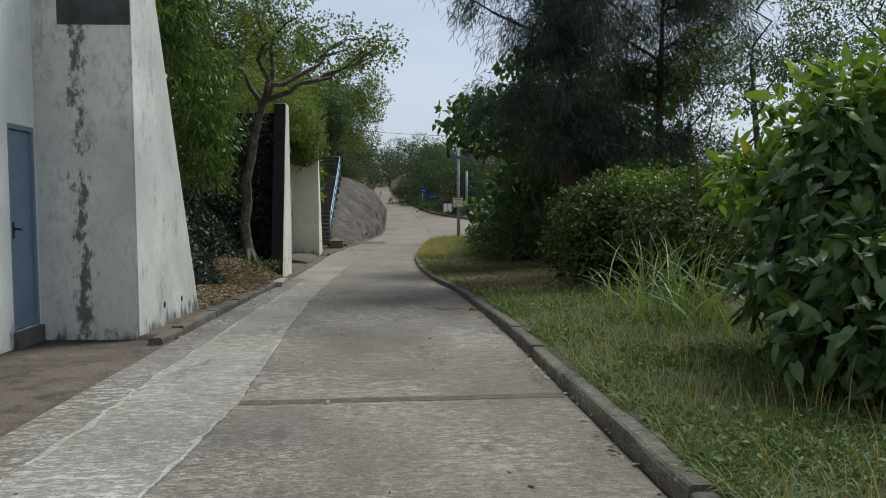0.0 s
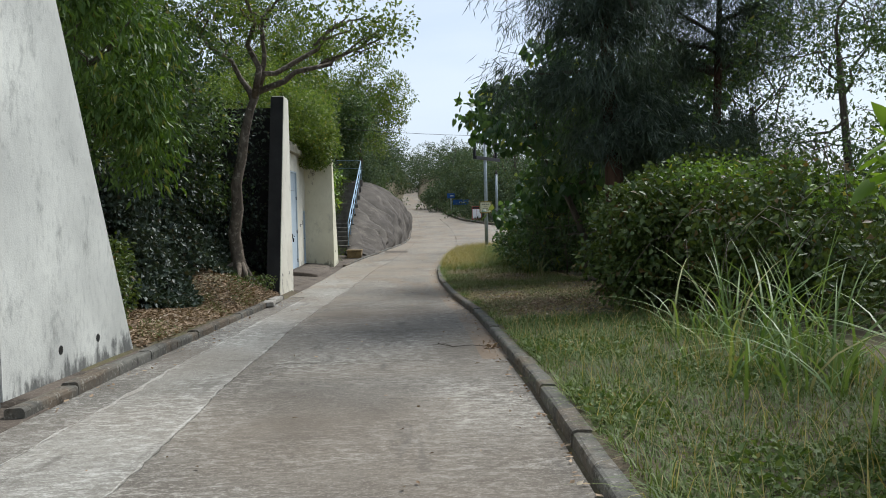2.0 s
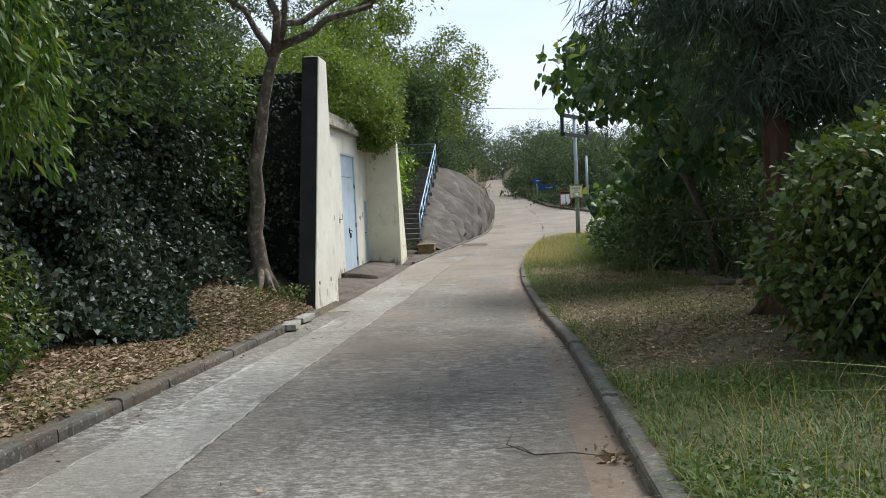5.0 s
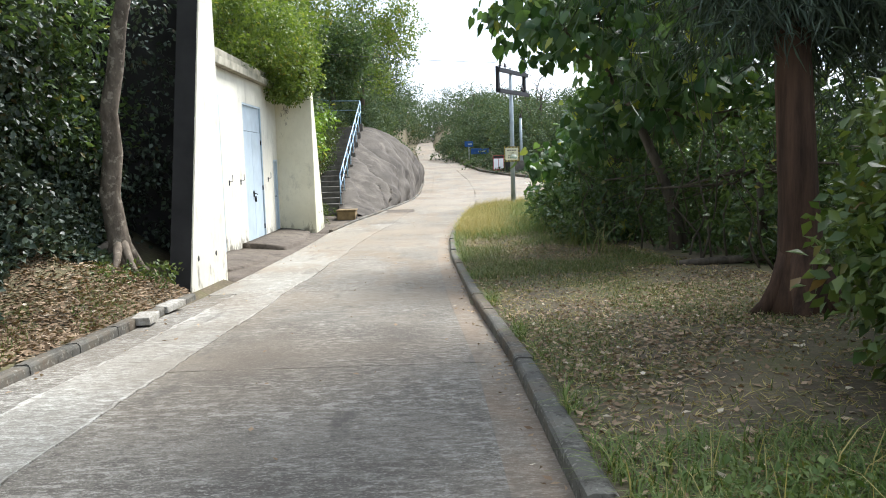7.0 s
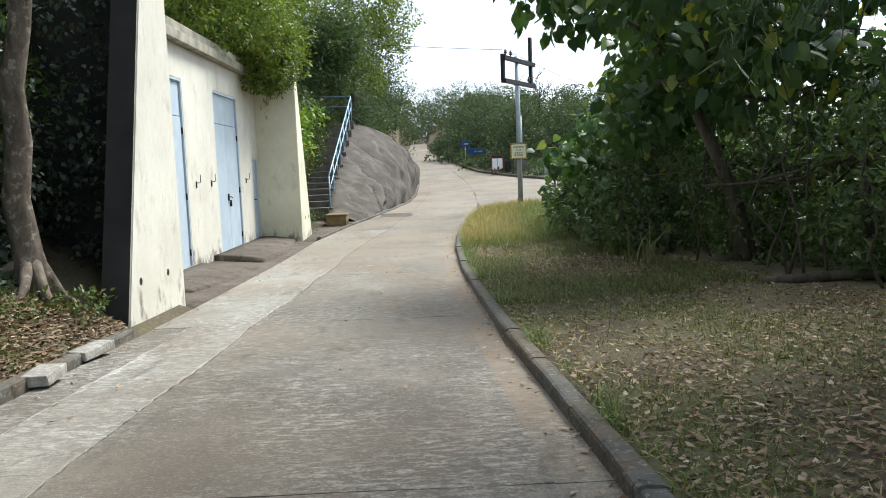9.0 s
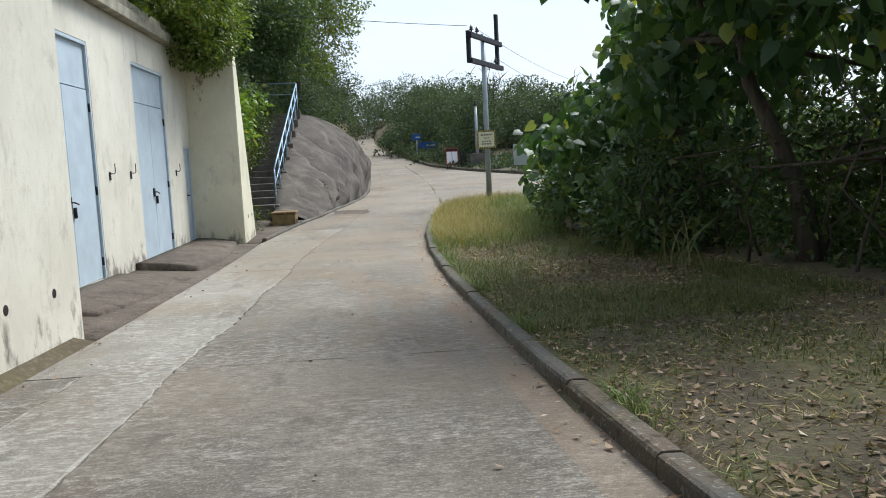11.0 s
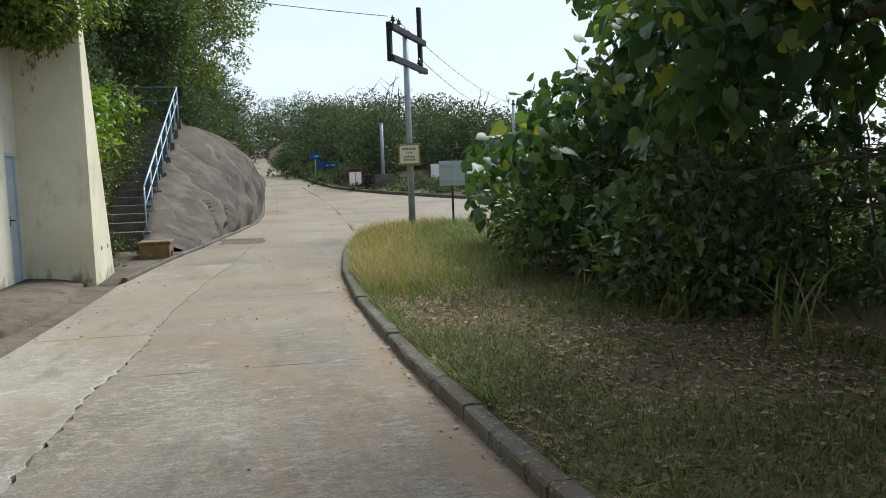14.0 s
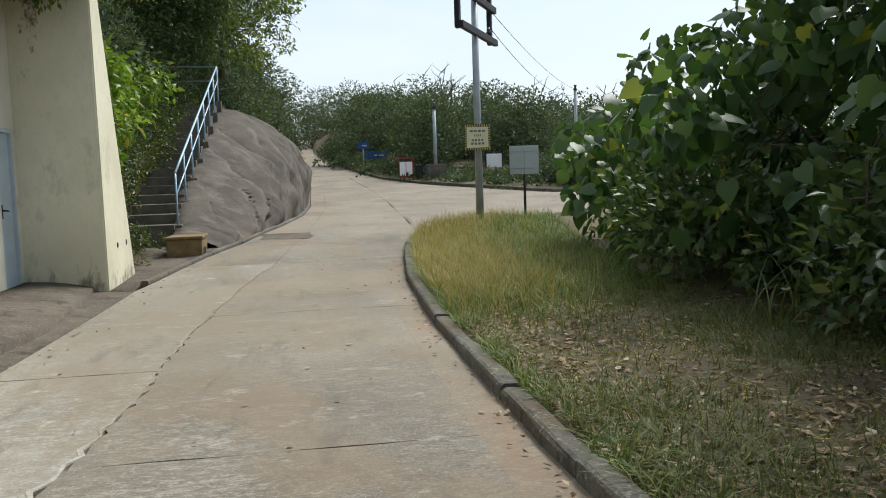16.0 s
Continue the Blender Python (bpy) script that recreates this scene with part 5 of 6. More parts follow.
def stair_brush():
    """Low grass-like brush spilling to the edge of the steps."""
    c = []
    for y in np.arange(37.2, 49, 0.22):
        for x0 in (-3.88, -4.1, -4.35) + ((-3.6, -3.72) if y > 42.5 else ()):
            c.append((x0 + rng.normal(0, 0.06), y + rng.normal(0, 0.1), max(stair_z(y) - 0.1, float(level(y))) + rng.uniform(-0.05, 0.3) - (x0 + 3.88) * 0.8))
    p, o = clumps(c, rng.uniform(0.12, 0.34, len(c)), 150)
    tagged(leaves("stair_brush", p, 0.10, 0.4, L_VINE, None, 0.4, 0.7, o), "tangled green brush along the edge of the steps", "undergrowth", kind="stuff")


stair_brush()


def slope_brush():
    """Low brush above the rock and beside the steps."""
    c = []
    for y in np.arange(36.5, 66, 0.5):
        for x0 in (-4.35, -4.9, -5.6, -6.4, -7.6):
            c.append((x0 + rng.uniform(-0.4, 0.4), y + rng.uniform(-0.3, 0.3)))
    for y in np.arange(50.5, 66, 0.45):
        c.append((float(np.interp(y, [50, 54, 58, 66], [-3.0, -2.5, -1.7, -1.3])) - 0.3 + rng.uniform(-0.3, 0.3), y))
    c = np.array(c)
    z = land(c[:, 0], c[:, 1]) + np.where(c[:, 0] > -4.2, np.interp(c[:, 1], [48.3, 51, 54, 58, 62, 66], [3.0, 3.0, 2.7, 1.8, 1.2, 1.1]) - land(c[:, 0], c[:, 1]), 0) + 0.3
    p, o = clumps(np.column_stack([c, z]), rng.uniform(0.35, 0.85, len(c)), 70)
    tagged(leaves("hillside_brush", p, 0.13, 0.5, L_FAR, None, 0.2, 0.7, o), "mixed green brush covering the hillside", "undergrowth", kind="stuff")


slope_brush()

# right-hand side: shrubs, hedge, trees
tree("broadleaf_shrub", "large mid-green broad-leaved shrub beside the verge", [lg(4.2, 6.2, -0.1), lg(4.1, 6.2, 0.9)], 0.06,
     [(lg(3.5, 5.5, 0.6), (0.9, 1.1, 0.75), 26), (lg(3.95, 6.1, 1.3), (1.1, 1.2, 0.75), 26), (lg(3.25, 4.9, 0.35), (0.65, 0.8, 0.45), 18), (lg(4.6, 5.2, 1.2), (1.0, 1.3, 1.0), 20), (lg(3.3, 6.3, 0.4), (0.5, 0.6, 0.5), 10)],
     L_MID, 0.15, 0.5, 190, M_BARK_GREY, clump=0.30, category="shrub", round_leaf=True, droop=1.0)
tree("fresh_shrub", "fresh yellow-green leafy shrub above the dark shrub", [lg(4.6, 7.2, -0.1), lg(4.5, 7.2, 1.3)], 0.05,
     [(lg(3.65, 6.4, 1.8), (0.8, 0.8, 0.3), 16), (lg(4.4, 6.0, 2.05), (0.9, 0.9, 0.4), 16), (lg(3.35, 6.9, 1.3), (0.45, 0.5, 0.35), 8)],
     L_BRIGHT, 0.16, 0.42, 130, M_BARK_GREY, clump=0.34, category="shrub", round_leaf=True, droop=0.4)
tree("vine_hedge", "tangled vine-covered hedge with pale tops", [lg(4.9, 14.6, -0.1), lg(4.9, 14.6, 0.9)], 0.05,
     [(lg(4.75, 12.9, 0.9), (0.75, 1.0, 0.85), 40), (lg(4.35, 14.4, 1.0), (0.7, 0.9, 0.9), 46), (lg(3.8, 14.8, 0.9), (0.5, 0.6, 0.8), 38), (lg(3.5, 14.2, 1.0), (0.45, 0.6, 0.75), 34), (lg(4.4, 15.6, 1.1), (0.6, 0.6, 0.8), 26), (lg(4.9, 15.8, 1.4), (0.8, 0.8, 0.8), 30), (lg(6.6, 14.2, 1.0), (1.3, 2.4, 0.9), 36), (lg(5.2, 11.6, 0.6), (0.9, 1.0, 0.6), 22)],
     L_VINE, 0.09, 0.6, 210, M_BARK_GREY, clump=0.42, category="hedge", droop=0.6)
tree("hedge_creeper", "pale yellow-green creeper over the hedge tops", [lg(4.5, 13.9, 0.3), lg(4.45, 13.9, 1.2)], 0.02,
     [(lg(4.5, 13.3, 1.72), (0.7, 0.8, 0.16), 14), (lg(4.1, 14.3, 1.78), (0.6, 0.7, 0.16), 14), (lg(5.4, 14.6, 1.9), (0.8, 0.9, 0.2), 12), (lg(5.1, 12.2, 1.35), (0.6, 0.7, 0.16), 9)],
     L_BRIGHT, 0.07, 0.6, 170, M_BARK_GREY, clump=0.22, category="creeper")
needle_tree("casuarina_tree", "tall casuarina with drooping dark needles and a red-brown trunk", lg(3.98, 17.5), 9.8, (-0.3, 0.5), 0.16, 2.75, 2.5, 58, 1050)
needle_tree("casuarina_tree", "slighter casuarina with dark wispy needles behind the hedge", lg(6.4, 19.6), 8.6, (0.3, 0.2), 0.11, 2.9, 2.4, 44, 850)
for x, y, h in ((9.2, 15.0, 6.6), (8.2, 10.5, 6.0), (11.5, 21, 7.0), (7.8, 20.5, 6.4), (10.5, 6.5, 5.8), (7.6, 16.4, 6.6)):
    z = float(land(x, y))
    tree("slender_tree", "slender tree with thin open foliage", [(x, y, z - 0.2), (x - 0.1, y, z + h * 0.35), (x - 0.2, y + 0.1, z + h * 0.6)], 0.08,
         [((x - 0.6, y, z + h * 0.62), (1.4, 1.4, 1.0), 16), ((x + 0.7, y + 0.4, z + h * 0.75), (1.4, 1.4, 1.0), 16), ((x - 0.4, y - 0.5, z + h * 0.95), (1.5, 1.5, 0.9), 16), ((x - 0.9, y - 0.4, z + h * 0.35), (1.2, 1.2, 0.7), 12)],
         L_DARK, 0.085, 0.45, 150, M_BARK_GREY, "slender trees", clump=0.42)
tree("heart_leaved_tree", "big heart-leaved tree spreading over the verge", [lg(4.95, 24.6, -0.1), (4.85, 24.7, 0.1), (4.66, 24.85, 0.75), (4.42, 25.05, 1.4), (4.35, 25.2, 2.5)], 0.12,
     [((3.9, 25.0, 3.7), (1.9, 2.4, 0.9), 46), ((2.7, 25.4, 3.6), (0.85, 1.7, 0.8), 34), ((3.2, 23.6, 3.4), (0.9, 0.9, 0.6), 16), ((4.4, 23.6, 2.4), (1.0, 0.9, 0.7), 18), ((4.6, 26.0, 2.0), (0.9, 1.4, 0.8), 22), ((5.6, 26.5, 3.4), (1.8, 2.6, 1.2), 40), ((5.9, 23.2, 2.8), (1.5, 1.3, 1.3), 22), ((7.2, 27.5, 3.0), (1.5, 2.6, 1.6), 34), ((6.8, 24.5, 1.6), (1.2, 1.6, 1.2), 20), ((5.2, 24.0, 5.0), (2.0, 2.4, 0.8), 30), ((5.2, 28.4, 3.2), (1.2, 1.8, 0.7), 24), ((7.6, 24.5, 4.2), (1.6, 1.6, 1.0), 34), ((6.2, 27.5, 4.5), (1.8, 2.2, 0.8), 36), ((6.1, 30.6, 2.8), (1.1, 1.5, 0.6), 22), ((6.5, 30.2, 4.0), (1.1, 1.6, 0.8), 26), ((6.4, 32.8, 3.6), (1.1, 1.3, 0.6), 24), ((7.6, 31.6, 3.4), (1.2, 1.6, 1.0), 26)],
     L_HEART, 0.21, 0.85, 18, M_BARK_GREY, round_leaf=True, droop=1.2, clump=0.46)
tree("heart_leaved_shrub", "wide heart-leaved shrub at the grass tip", [lg(4.9, 32.2, -0.1), (4.9, 32.2, 0.3)], 0.07,
     [((4.65, 33.3, 0.5), (1.35, 2.0, 1.05), 54), ((5.1, 32.6, 1.45), (1.1, 1.9, 0.8), 36), ((4.3, 29.8, 0.7), (1.25, 2.0, 1.2), 48), ((4.95, 29.4, 2.0), (1.1, 1.9, 0.9), 32), ((4.6, 27.4, 1.1), (1.2, 1.4, 1.6), 34), ((6.4, 31, 1.2), (1.4, 3.2, 1.2), 36), ((5.3, 35.4, 0.5), (1.3, 1.2, 0.9), 26)],
     L_HEART, 0.20, 0.85, 28, M_BARK_GREY, round_leaf=True, droop=1.2, clump=0.36, category="shrub")
tree("understory_shrub", "dark tangled understory of stems and leaves", [lg(5.6, 22.5, -0.1), (5.5, 22.5, 0.8)], 0.06,
     [((5.6, 21.6, 0.6), (1.2, 1.4, 1.1), 24), ((6.2, 24.0, 0.9), (1.3, 2.0, 1.3), 30), ((7.6, 21.0, 1.0), (1.4, 2.4, 1.5), 26), ((6.4, 19.2, 0.8), (0.9, 1.0, 1.2), 18), ((5.0, 25.8, 0.1), (0.8, 1.6, 0.7), 18), ((3.95, 27.4, 0.0), (0.7, 1.3, 0.75), 26), ((4.0, 30.2, -0.2), (0.9, 1.6, 0.6), 26), ((6.6, 27.5, 0.8), (1.2, 3.0, 1.8), 36), ((8.6, 26.5, 0.6), (1.6, 3.4, 1.6), 44), ((9.0, 31.5, 0.6), (1.8, 2.6, 1.6), 36), ((7.4, 24.0, 0.1), (1.4, 1.8, 0.8), 24), ((5.6, 30.6, -0.2), (1.3, 2.4, 0.7), 40), ((7.8, 34.0, 0.2), (2.0, 3.0, 1.1), 50), ((7.0, 28.6, -0.1), (1.4, 2.0, 0.8), 30)],
     L_DARK, 0.12, 0.5, 105, M_BARK_GREY, clump=0.46, category="shrub")


def thicket_floor():
    """Low dark growth that covers the earth inside the thicket."""
    p = spots(26000, (4.3, 19.6, 0), (11.5, 36, 1), lambda q: q[:, 0] > np.interp(q[:, 1], [19, 21, 24, 27, 36], [5.9, 5.4, 5.0, 4.5, 4.4]) + 0.25 * np.sin(q[:, 1] * 3.1))
    p[:, 2] = land(p[:, 0], p[:, 1]) + rng.uniform(0, 1, len(p)) ** 1.5 * (0.35 + 0.3 * np.sin(p[:, 0] * 2.3) * np.sin(p[:, 1] * 1.9))
    tagged(leaves("thicket_floor", p, 0.12, 0.45, L_DARK, None, 0.0, 0.9), "low dark leafy growth on the thicket floor", "undergrowth", kind="stuff")


thicket_floor()


def bare_stems():
    for k in range(26):
        y = random.uniform(20.8, 28.5)
        x = float(np.interp(y, [20, 23, 26, 29], [5.0, 4.6, 3.9, 3.6])) + random.uniform(0.0, 1.0)
        z = float(land(x, y))
        e = (x + random.uniform(-0.7, 0.7), y + random.uniform(-0.7, 0.7), z + random.uniform(1.2, 2.8))
        bm = tube(bmesh.new(), limb_points((x, y, z - 0.05), e, 0.25, 6), [0.02 * (1 - 0.13 * i) for i in range(7)], 7)
        tagged(obj("bare_stem", bm, M_BARK_GREY), "thin bare grey-brown stem in the shaded thicket", "stem", "bare stems")


bare_stems()
bm = tube(bmesh.new(), limb_points(lg(4.2, 22.2, 0.03), lg(6.4, 21.4, 0.06), 0.2, 6), [0.045, 0.06, 0.06, 0.06, 0.055, 0.05, 0.03], 9)
tagged(obj("fallen_branch", bm, M_BARK_GREY), "fallen grey branch lying under the trees", "branch")
for k in range(10):
    a = Vector(lg(5.0 + random.uniform(-0.2, 0.4), 17.2 + random.uniform(-0.4, 0.4), 0.2))
    bm = tube(bmesh.new(), limb_points(a, a + Vector((random.uniform(-1.0, 0.2), random.uniform(-0.8, 0.5), random.uniform(0.1, 0.6))), 0.5, 4), [0.012, 0.011, 0.009, 0.007, 0.003], 6)
    tagged(obj("dry_twig", bm, M_COPING), "pale dry twig sticking out of the hedge", "twig", "dry twigs")


def hedge_vines():
    """Thin arching vine stems over the hedge."""
    bm = bmesh.new()
    for k in range(60):
        a = Vector(lg(random.uniform(3.6, 5.6), random.uniform(11.5, 16.2), random.uniform(0.7, 1.9)))
        b = a + Vector((random.uniform(-1.0, 0.3), random.uniform(-1.1, 0.3), random.uniform(-0.9, 0.2)))
        mid = a.lerp(b, 0.45) + Vector((0, 0, random.uniform(0.1, 0.4)))
        pts = [a, a.lerp(mid, 0.5) + Vector((0, 0, 0.06)), mid, mid.lerp(b, 0.5) + Vector((0, 0, 0.04)), b]
        tube(bm, pts, [0.005, 0.005, 0.004, 0.004, 0.002], 5)
    tagged(obj("hedge_vines", bm, M_BARK_PALE), "thin dry grey vine stems arching over the hedge", "vines", kind="stuff")


hedge_vines()


# ---- sword grass, grass, litter ----
def sword_clump(x, y, n, length, mat=None, lean=1.25):
    z = float(land(x, y))
    n = int(n * 0.6)
    base = np.column_stack([rng.normal(x, 0.2, n), rng.normal(y, 0.2, n), np.full(n, z - 0.03)])
    ob = blades("sword_grass", base, length * 0.95, 0.025, mat or L_SWORD, None, lean, 6, 0.35)
    tagged(ob, "arching clump of long green sword grass", "grass clump", "sword grass clumps")


for x, y, n, l in ((3.1, 9.1, 60, 1.25), (3.45, 10.0, 46, 1.25), (3.0, 8.2, 36, 0.95), (3.5, 8.8, 40, 1.3), (3.3, 11.0, 34, 1.1), (2.8, 9.9, 22, 0.8), (3.1, 26.6, 34, 0.9), (3.0, 28.2, 30, 0.8), (3.3, 25.0, 30, 0.95), (3.3, 7.3, 34, 1.0), (3.7, 12.0, 30, 1.2)):
    sword_clump(x + (0.35 if y > 20 else 0.0), y, n, l, L_DULL if y > 20 else None)


def verge_points(n, y0, y1, x1, keep=None):
    y = rng.uniform(y0, y1, n * 3)
    k = kerb_x(y) + 0.17
    x = k + rng.uniform(0, 1, n * 3) ** 1.1 * (np.interp(y, [0, 12, 20, 30, 40], x1) - k)
    ok = y < near_verge(np.maximum(x, 1.5)) - 0.2
    if keep is not None:
        ok &= keep(x, y)
    x, y = x[ok][:n], y[ok][:n]
    return np.column_stack([x, y, land(x, y) - 0.015])


def patchy(x, y):
    return rng.uniform(0, 1, len(x)) < 0.12 + 0.88 * smooth(np.sin(x * 2.1 + y * 0.7) + np.sin(y * 1.3 - x) + np.sin(y * 0.37) * 0.6, -0.6, 0.9)


tagged(blades("verge_grass", verge_points(42000, 1.0, 14.0, [3.2, 4.3, 4.6, 3.6, 4.4]), 0.12, 0.009, L_GRASS_SHADE, None, 1.5, 2, 0.75), "short green verge grass", "grass", kind="stuff")
p = verge_points(14000, 1.2, 13.5, [3.2, 4.3, 4.6, 3.6, 4.4], lambda x, y: np.sin(x * 3.3 + y * 1.9) + np.sin(y * 2.7 - x * 1.4) + rng.normal(0, 0.5, len(x)) > 0.5)
p[:, 2] += rng.uniform(0.02, 0.09, len(p))
tagged(leaves("verge_weeds", p, 0.045, 0.6, L_GRASS_SHADE, None, 0.0, 1.2), "small-leaved creeping weeds among the verge grass", "weeds", kind="stuff")
tagged(blades("thin_grass", verge_points(30000, 12.5, 31.0, [3.2, 4.3, 4.6, 3.4, 4.4], patchy), 0.075, 0.009, L_DULL, None, 1.6, 2, 0.6), "thin trodden grass between dead leaves", "grass", kind="stuff")
tagged(blades("mown_grass", verge_points(20000, 22.0, 33.0, [3.2, 4.3, 4.6, 3.6, 4.4], patchy), 0.12, 0.009, L_DULL, None, 1.3, 2, 0.7), "short green grass under the shrub", "grass", kind="stuff")
tip = lambda x, y: rng.uniform(0, 1, len(x)) < smooth(y, 28.5, 32)
tagged(blades("tip_grass", verge_points(22000, 28, 40.4, [3.2, 4.3, 4.6, 3.4, 5.0], tip), 0.19, 0.009, L_GRASS, None, 1.1, 3, 0.75), "knee-high green grass on the verge tip", "grass", kind="stuff")
dry = lambda x, y: (rng.uniform(0, 1, len(x)) < smooth(y, 29.5, 33)) & (x - kerb_x(y) < 1.3 + rng.normal(0, 0.25, len(x)))
tagged(blades("straw_grass", verge_points(16000, 29, 40.4, [3.2, 4.3, 4.6, 2.6, 4.4], dry), 0.26, 0.006, L_STRAW, None, 0.9, 3, 0.75), "dry straw-coloured grass beside the kerb", "grass", kind="stuff")

tagged(blades("seed_stalks", verge_points(1500, 29.5, 40.3, [3.2, 4.3, 4.6, 2.8, 4.4], tip), 0.42, 0.004, L_STRAW, None, 0.45, 3, 0.4), "thin dry seed stalks above the grass", "grass", kind="stuff")
tagged(blades("weed_stalks", verge_points(1400, 2, 13.5, [3.2, 4.3, 4.6, 2.8, 4.4], None), 0.28, 0.006, L_STRAW, None, 0.6, 3, 0.5), "thin dry stalks among the verge grass", "grass", kind="stuff")


def kerb_grass():
    """Tufts that lean out over the kerb."""
    y = rng.uniform(1.5, 39, 9000)
    y = y[np.sin(y * 2.3) + np.sin(y * 5.1 + 1) + rng.normal(0, 0.7, len(y)) > np.interp(y, [0, 12, 20, 28, 39], [0.2, 0.7, 1.2, 0.0, -0.6])]
    x = kerb_x(y) + 0.13 + np.abs(rng.normal(0, 0.07, len(y)))
    p = np.column_stack([x, y, level(y) + 0.075])
    tagged(blades("kerb_grass", p, 0.15, 0.009, L_GRASS, None, 1.5, 3, 0.6), "ragged grass leaning out over the kerb", "grass", kind="stuff")


kerb_grass()


def bank_grass():
    p = spots(1800, (-3.7, 12.4, 0), (-2.75, 21.5, 1), lambda q: np.sin(q[:, 1] * 1.1) + np.sin(q[:, 0] * 4 + q[:, 1] * 2.3) > 0.3)
    p[:, 2] = land(p[:, 0], p[:, 1]) - 0.01
    tagged(blades("bank_grass", p, 0.08, 0.009, L_GRASS, None, 0.9, 2), "short grass and weeds on the bank", "grass", kind="stuff")
    tree("bank_weed", "low leafy weeds at the corner of the wing wall", [lg(-3.2, 21.0, 0), lg(-3.2, 21.0, 0.2)], 0.01, [(lg(-3.1, 21.0, 0.12), (0.3, 0.35, 0.1), 10), (lg(-3.35, 20.5, 0.1), (0.3, 0.3, 0.1), 8)],
         L_VINE, 0.06, 0.5, 300, M_BARK_GREY, clump=0.15, category="weed", limbs=False)


bank_grass()


def litter(name, label, p, size, aspect=0.55, material=None):
    p[:, 2] += 0.012
    ob = leaves(name, p, size, aspect, material or L_LITTER, None, 0.0, 0.0, None)
    co = np.empty(len(ob.data.vertices) * 3, np.float32)
    ob.data.vertices.foreach_get("co", co)
    co = co.reshape(-1, 4, 3)
    base = p[:, None, 2]
    co[:, :, 2] = base + np.abs(co[:, :, 2] - base) * 0.35
    ob.data.vertices.foreach_set("co", co.ravel())
    return tagged(ob, label, "leaf litter", kind="stuff")


p = verge_points(14000, 12.5, 31, [3.2, 4.3, 5.0, 3.8, 4.4], lambda x, y: rng.uniform(0, 1, len(x)) < 0.3 + 0.7 * smooth(np.sin(x * 1.7 - y * 0.9) + np.sin(y * 0.8), -0.8, 0.8))
litter("verge_litter", "dry brown fallen leaves on the verge", p + np.array([0, 0, 0.015]), 0.062)
p = verge_points(18000, 11.5, 33, [3.2, 4.3, 5.0, 3.8, 4.4])
litter("verge_straw", "flattened dry grass stalks on the verge", p, 0.12, 0.06, L_STRAW)
p = spots(15000, (-4.6, 12.3, 0), (-2.72, 21.6, 1))
p[:, 2] = land(p[:, 0], p[:, 1])
litter("bank_litter", "thick dry brown leaf litter on the bank", p, 0.085)


def road_leaves():
    y = np.concatenate([rng.uniform(2, 40, 150), rng.uniform(2, 36, 420), rng.uniform(9, 36, 150)])
    x = np.concatenate([rng.uniform(-2.3, 1.0, 150), kerb_x(y[150:570]) - np.abs(rng.normal(0, 0.08, 420)) - 0.02, left_x(y[570:]) + np.abs(rng.normal(0, 0.16, 150)) + 0.03])
    p = np.column_stack([x, y, level(y)])
    litter("road_litter", "scattered dry leaves lying on the concrete", p, 0.055)


road_leaves()


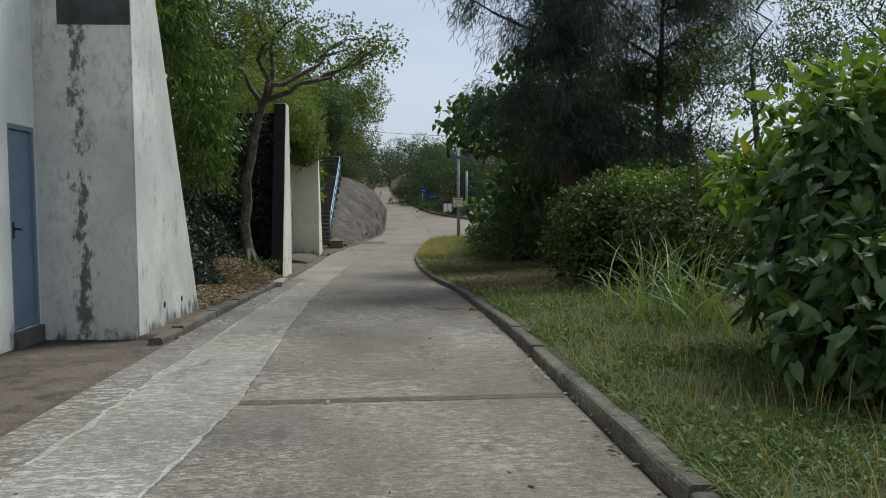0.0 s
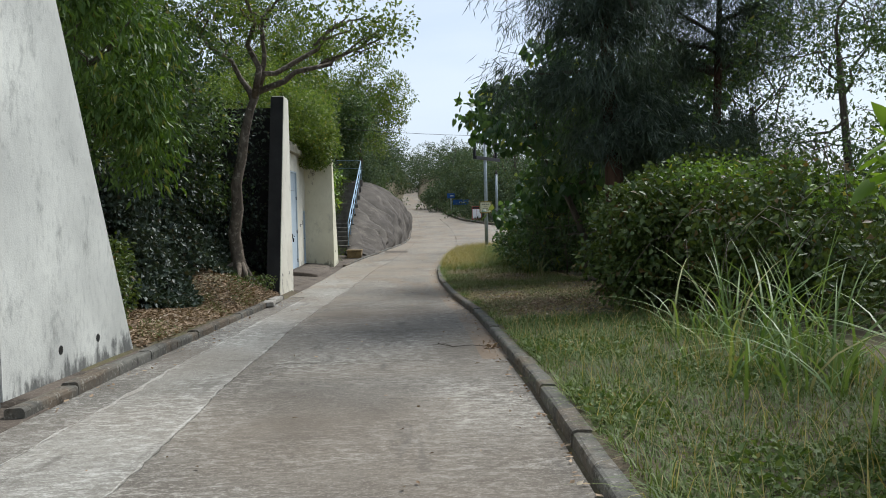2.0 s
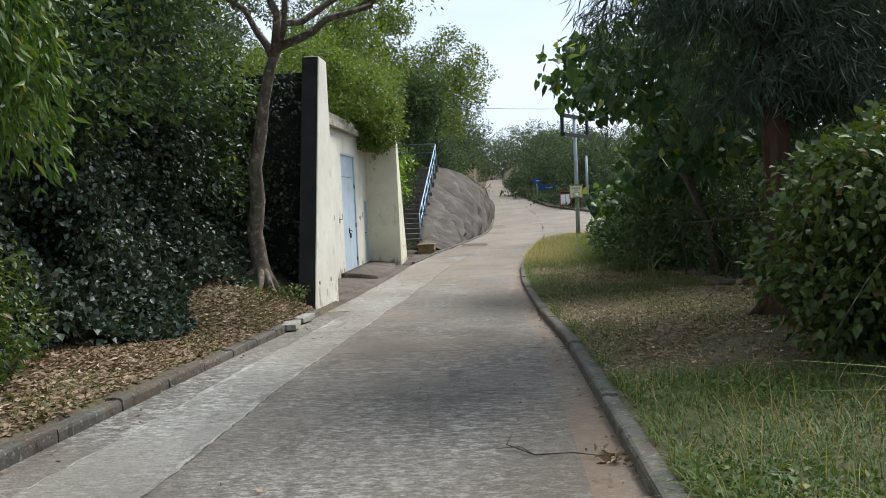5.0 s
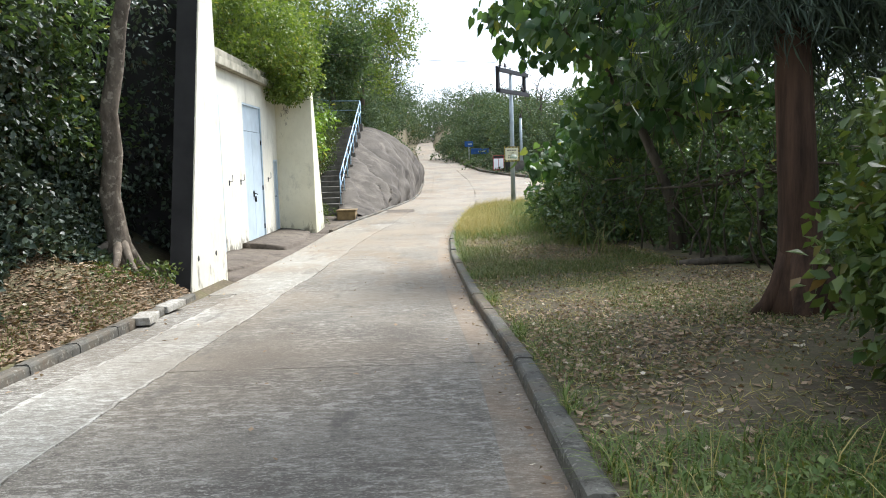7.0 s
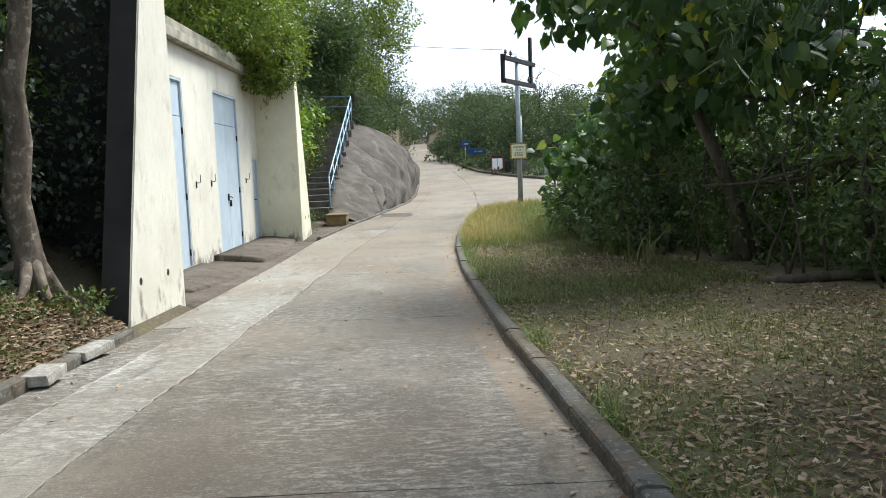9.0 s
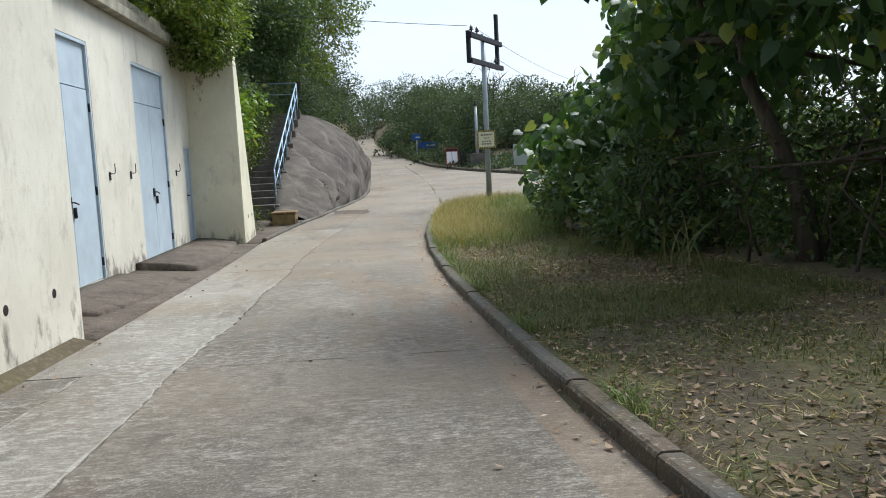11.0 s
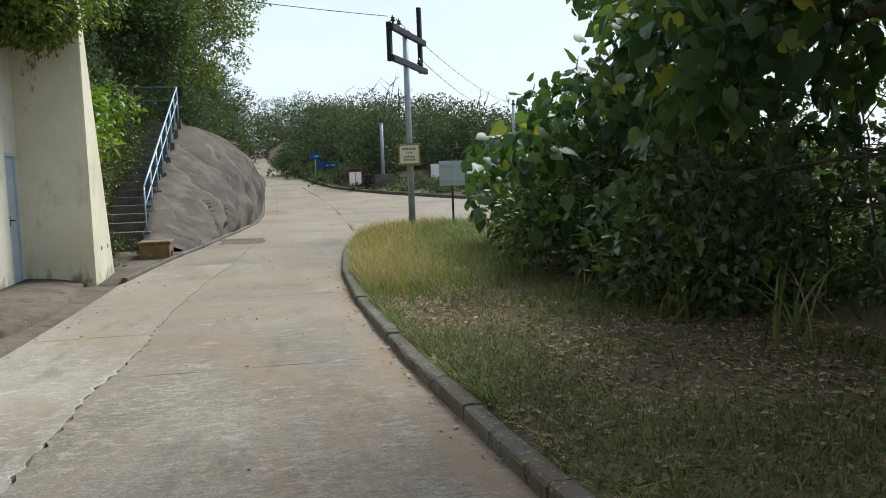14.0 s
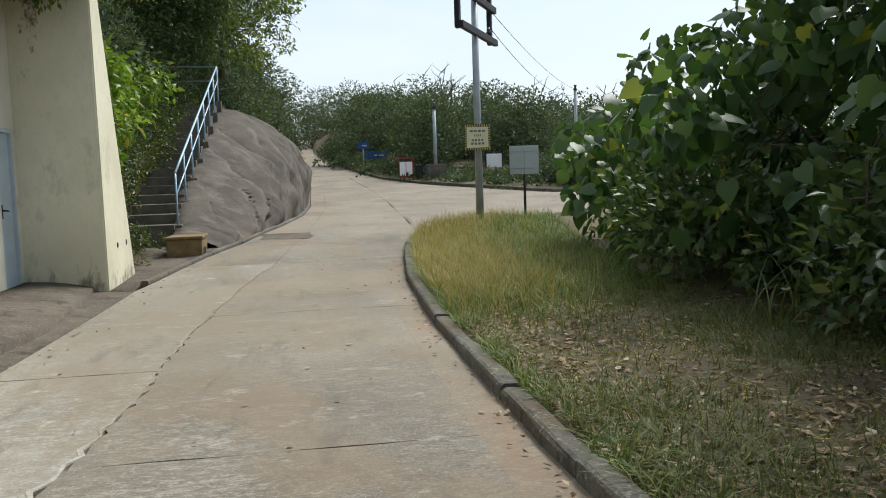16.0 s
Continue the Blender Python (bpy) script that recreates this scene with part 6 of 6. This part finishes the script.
# ---- far woods ----
def woods():
    c, r = [], []
    def put(n, x0, x1, y0, y1, h0, h1, size, ok):
        k = 0
        while k < n:
            x, y = rng.uniform(x0, x1), rng.uniform(y0, y1)
            if not ok(x, y):
                continue
            k += 1
            z = float(land(x, y))
            h = rng.uniform(h0, h1)
            for j in range(9):
                c.append((x + rng.normal(0, size * 0.7), y + rng.normal(0, size * 0.7), z + h * (0.15 + 0.85 * (j / 8)) - size * 0.4))
                r.append(size * rng.uniform(0.5, 1.0) * (1.1 - 0.45 * j / 8))
    put(135, 3.2, 40, 66, 100, 2.7, 4.5, 1.5, lambda x, y: y > far_kerb(x) + 3 and x > float(crack_x(y)) + 1.4 and (y > 75.5 or x > 6.0))
    put(40, 1.0, 8, 74.5, 92, 0.5, 1.4, 0.8, lambda x, y: x > float(crack_x(y)) + 0.9)
    put(70, 2.2, 30, 52, 74, 0.5, 1.6, 0.8, lambda x, y: far_kerb(x) + 1.6 < y < far_kerb(x) + 7 and not (2.4 < x < 5.6 and y < 74.5) and not (5.6 <= x < 9.6 and y < 66))
    put(110, 2.4, 11, 56, 77, 0.12, 0.4, 0.42, lambda x, y: far_kerb(x) + 1.3 < y < far_kerb(x) + 9 and x > float(crack_x(y)) + 1.2)
    put(34, -6, -1.6, 51, 66, 0.5, 1.3, 0.75, lambda x, y: x < left_x(y) - 1.7)
    put(80, -7, -0.8, 60, 96, 0.8, 2.4, 0.9, lambda x, y: x < left_x(y) - 1.7)
    put(26, 10, 40, 54, 66, 1.4, 2.6, 1.1, lambda x, y: y > far_kerb(x) + 2.5)
    put(40, -24, -3.2, 66, 105, 4.0, 6.5, 1.8, lambda x, y: x < np.interp(y, [60, 75, 90, 105], [-3, -3, -4.5, -7]))
    put(30, -26, -10, 10, 62, 3.5, 6.0, 2.0, lambda x, y: True)
    put(22, -40, 40, -40, -16, 4, 6, 2.2, lambda x, y: abs(x) > 4)
    put(26, -8, 10, 100, 125, 3.5, 5.5, 1.8, lambda x, y: True)
    p, o = clumps(c, r, 44)
    tagged(leaves("woodland", p, 0.18, 0.6, L_FAR, None, 0.1, 0.7, o), "mixed green woodland on the far slopes", "woods", kind="stuff")
    bm = bmesh.new()
    for k in range(34):
        x, y = random.uniform(2, 26), random.uniform(68, 92)
        if y < far_kerb(x) + 4 or x < np.interp(y, [60, 75, 90], [4, 5.2, 2.5]) + 1:
            continue
        z = float(land(x, y))
        top = z + random.uniform(3.6, 4.9)
        pts = limb_points((x, y, z), (x + random.uniform(-0.6, 0.6), y, top), 0.5, 5)
        tube(bm, pts, [0.09, 0.08, 0.06, 0.05, 0.035, 0.02], 5)
        for _ in range(4):
            a = pts[random.randint(3, 5)]
            tube(bm, limb_points(a, a + Vector((random.uniform(-1, 1), random.uniform(-0.6, 0.6), random.uniform(0.3, 1.0))), 0.5, 3), [0.03, 0.022, 0.015, 0.006], 4)
    tagged(obj("bare_treetops", bm, M_BARK_GREY), "bare grey twiggy treetops among the woods", "woods", kind="stuff")


woods()


def kerb_stub():
    bm = boxed((-2.95, 4.7, -0.25), (-2.5, 5.05, -0.1), 0.03)
    for v in bm.verts:
        v.co += Vector((noise.noise(v.co * 9), noise.noise(v.co * 7 + Vector((3, 0, 0))), noise.noise(v.co * 8))) * 0.02
    tagged(obj("kerb_stub", bm, M_KERB), "broken end of a low concrete kerb", "kerb")


kerb_stub()


def road_twig():
    t = thing("fallen_twig", (0.7, 12.30, float(level(12.3))), "thin dry fallen twig with curled leaves on the concrete", "twig")
    z = float(level(12.2)) + 0.014
    part("stem", tube(bmesh.new(), [(0.66, 12.60, z), (0.62, 12.30, z + 0.01), (0.78, 12.12, z), (1.0, 12.10, z + 0.015), (1.22, 12.05, z)], [0.002, 0.004, 0.005, 0.004, 0.002], 6), M_BARK_GREY, t)
    part("stem", tube(bmesh.new(), [(0.78, 12.12, z), (0.7, 12.22, z + 0.02), (0.55, 12.25, z)], [0.004, 0.003, 0.002], 6), M_BARK_GREY, t)
    p = np.array([1.2, 12.02, z + 0.01]) + rng.normal(size=(26, 3)) * np.array([0.07, 0.1, 0.008])
    leaves("dry_leaf", p, 0.07, 0.5, L_LITTER, t)


road_twig()


def broken_slab(x, y, turn, size):
    bm = boxed((-size[0], -size[1], -0.05), (size[0], size[1], 0.035), 0.012)
    for v in bm.verts:
        v.co += Vector((noise.noise(v.co * 6), noise.noise(v.co * 5 + Vector((3, 0, 0))), 0.3 * noise.noise(v.co * 8))) * 0.05
    bmesh.ops.transform(bm, matrix=pose(x, y, float(level(y)) + 0.075, 2, -2, turn), verts=bm.verts)
    tagged(obj("concrete_piece", bm, M_MORTAR), "pale broken flat concrete piece on the bank kerb", "rubble", "broken concrete")


broken_slab(-2.58, 19.3, 6, (0.11, 0.2))
broken_slab(-2.66, 20.4, -8, (0.1, 0.24))
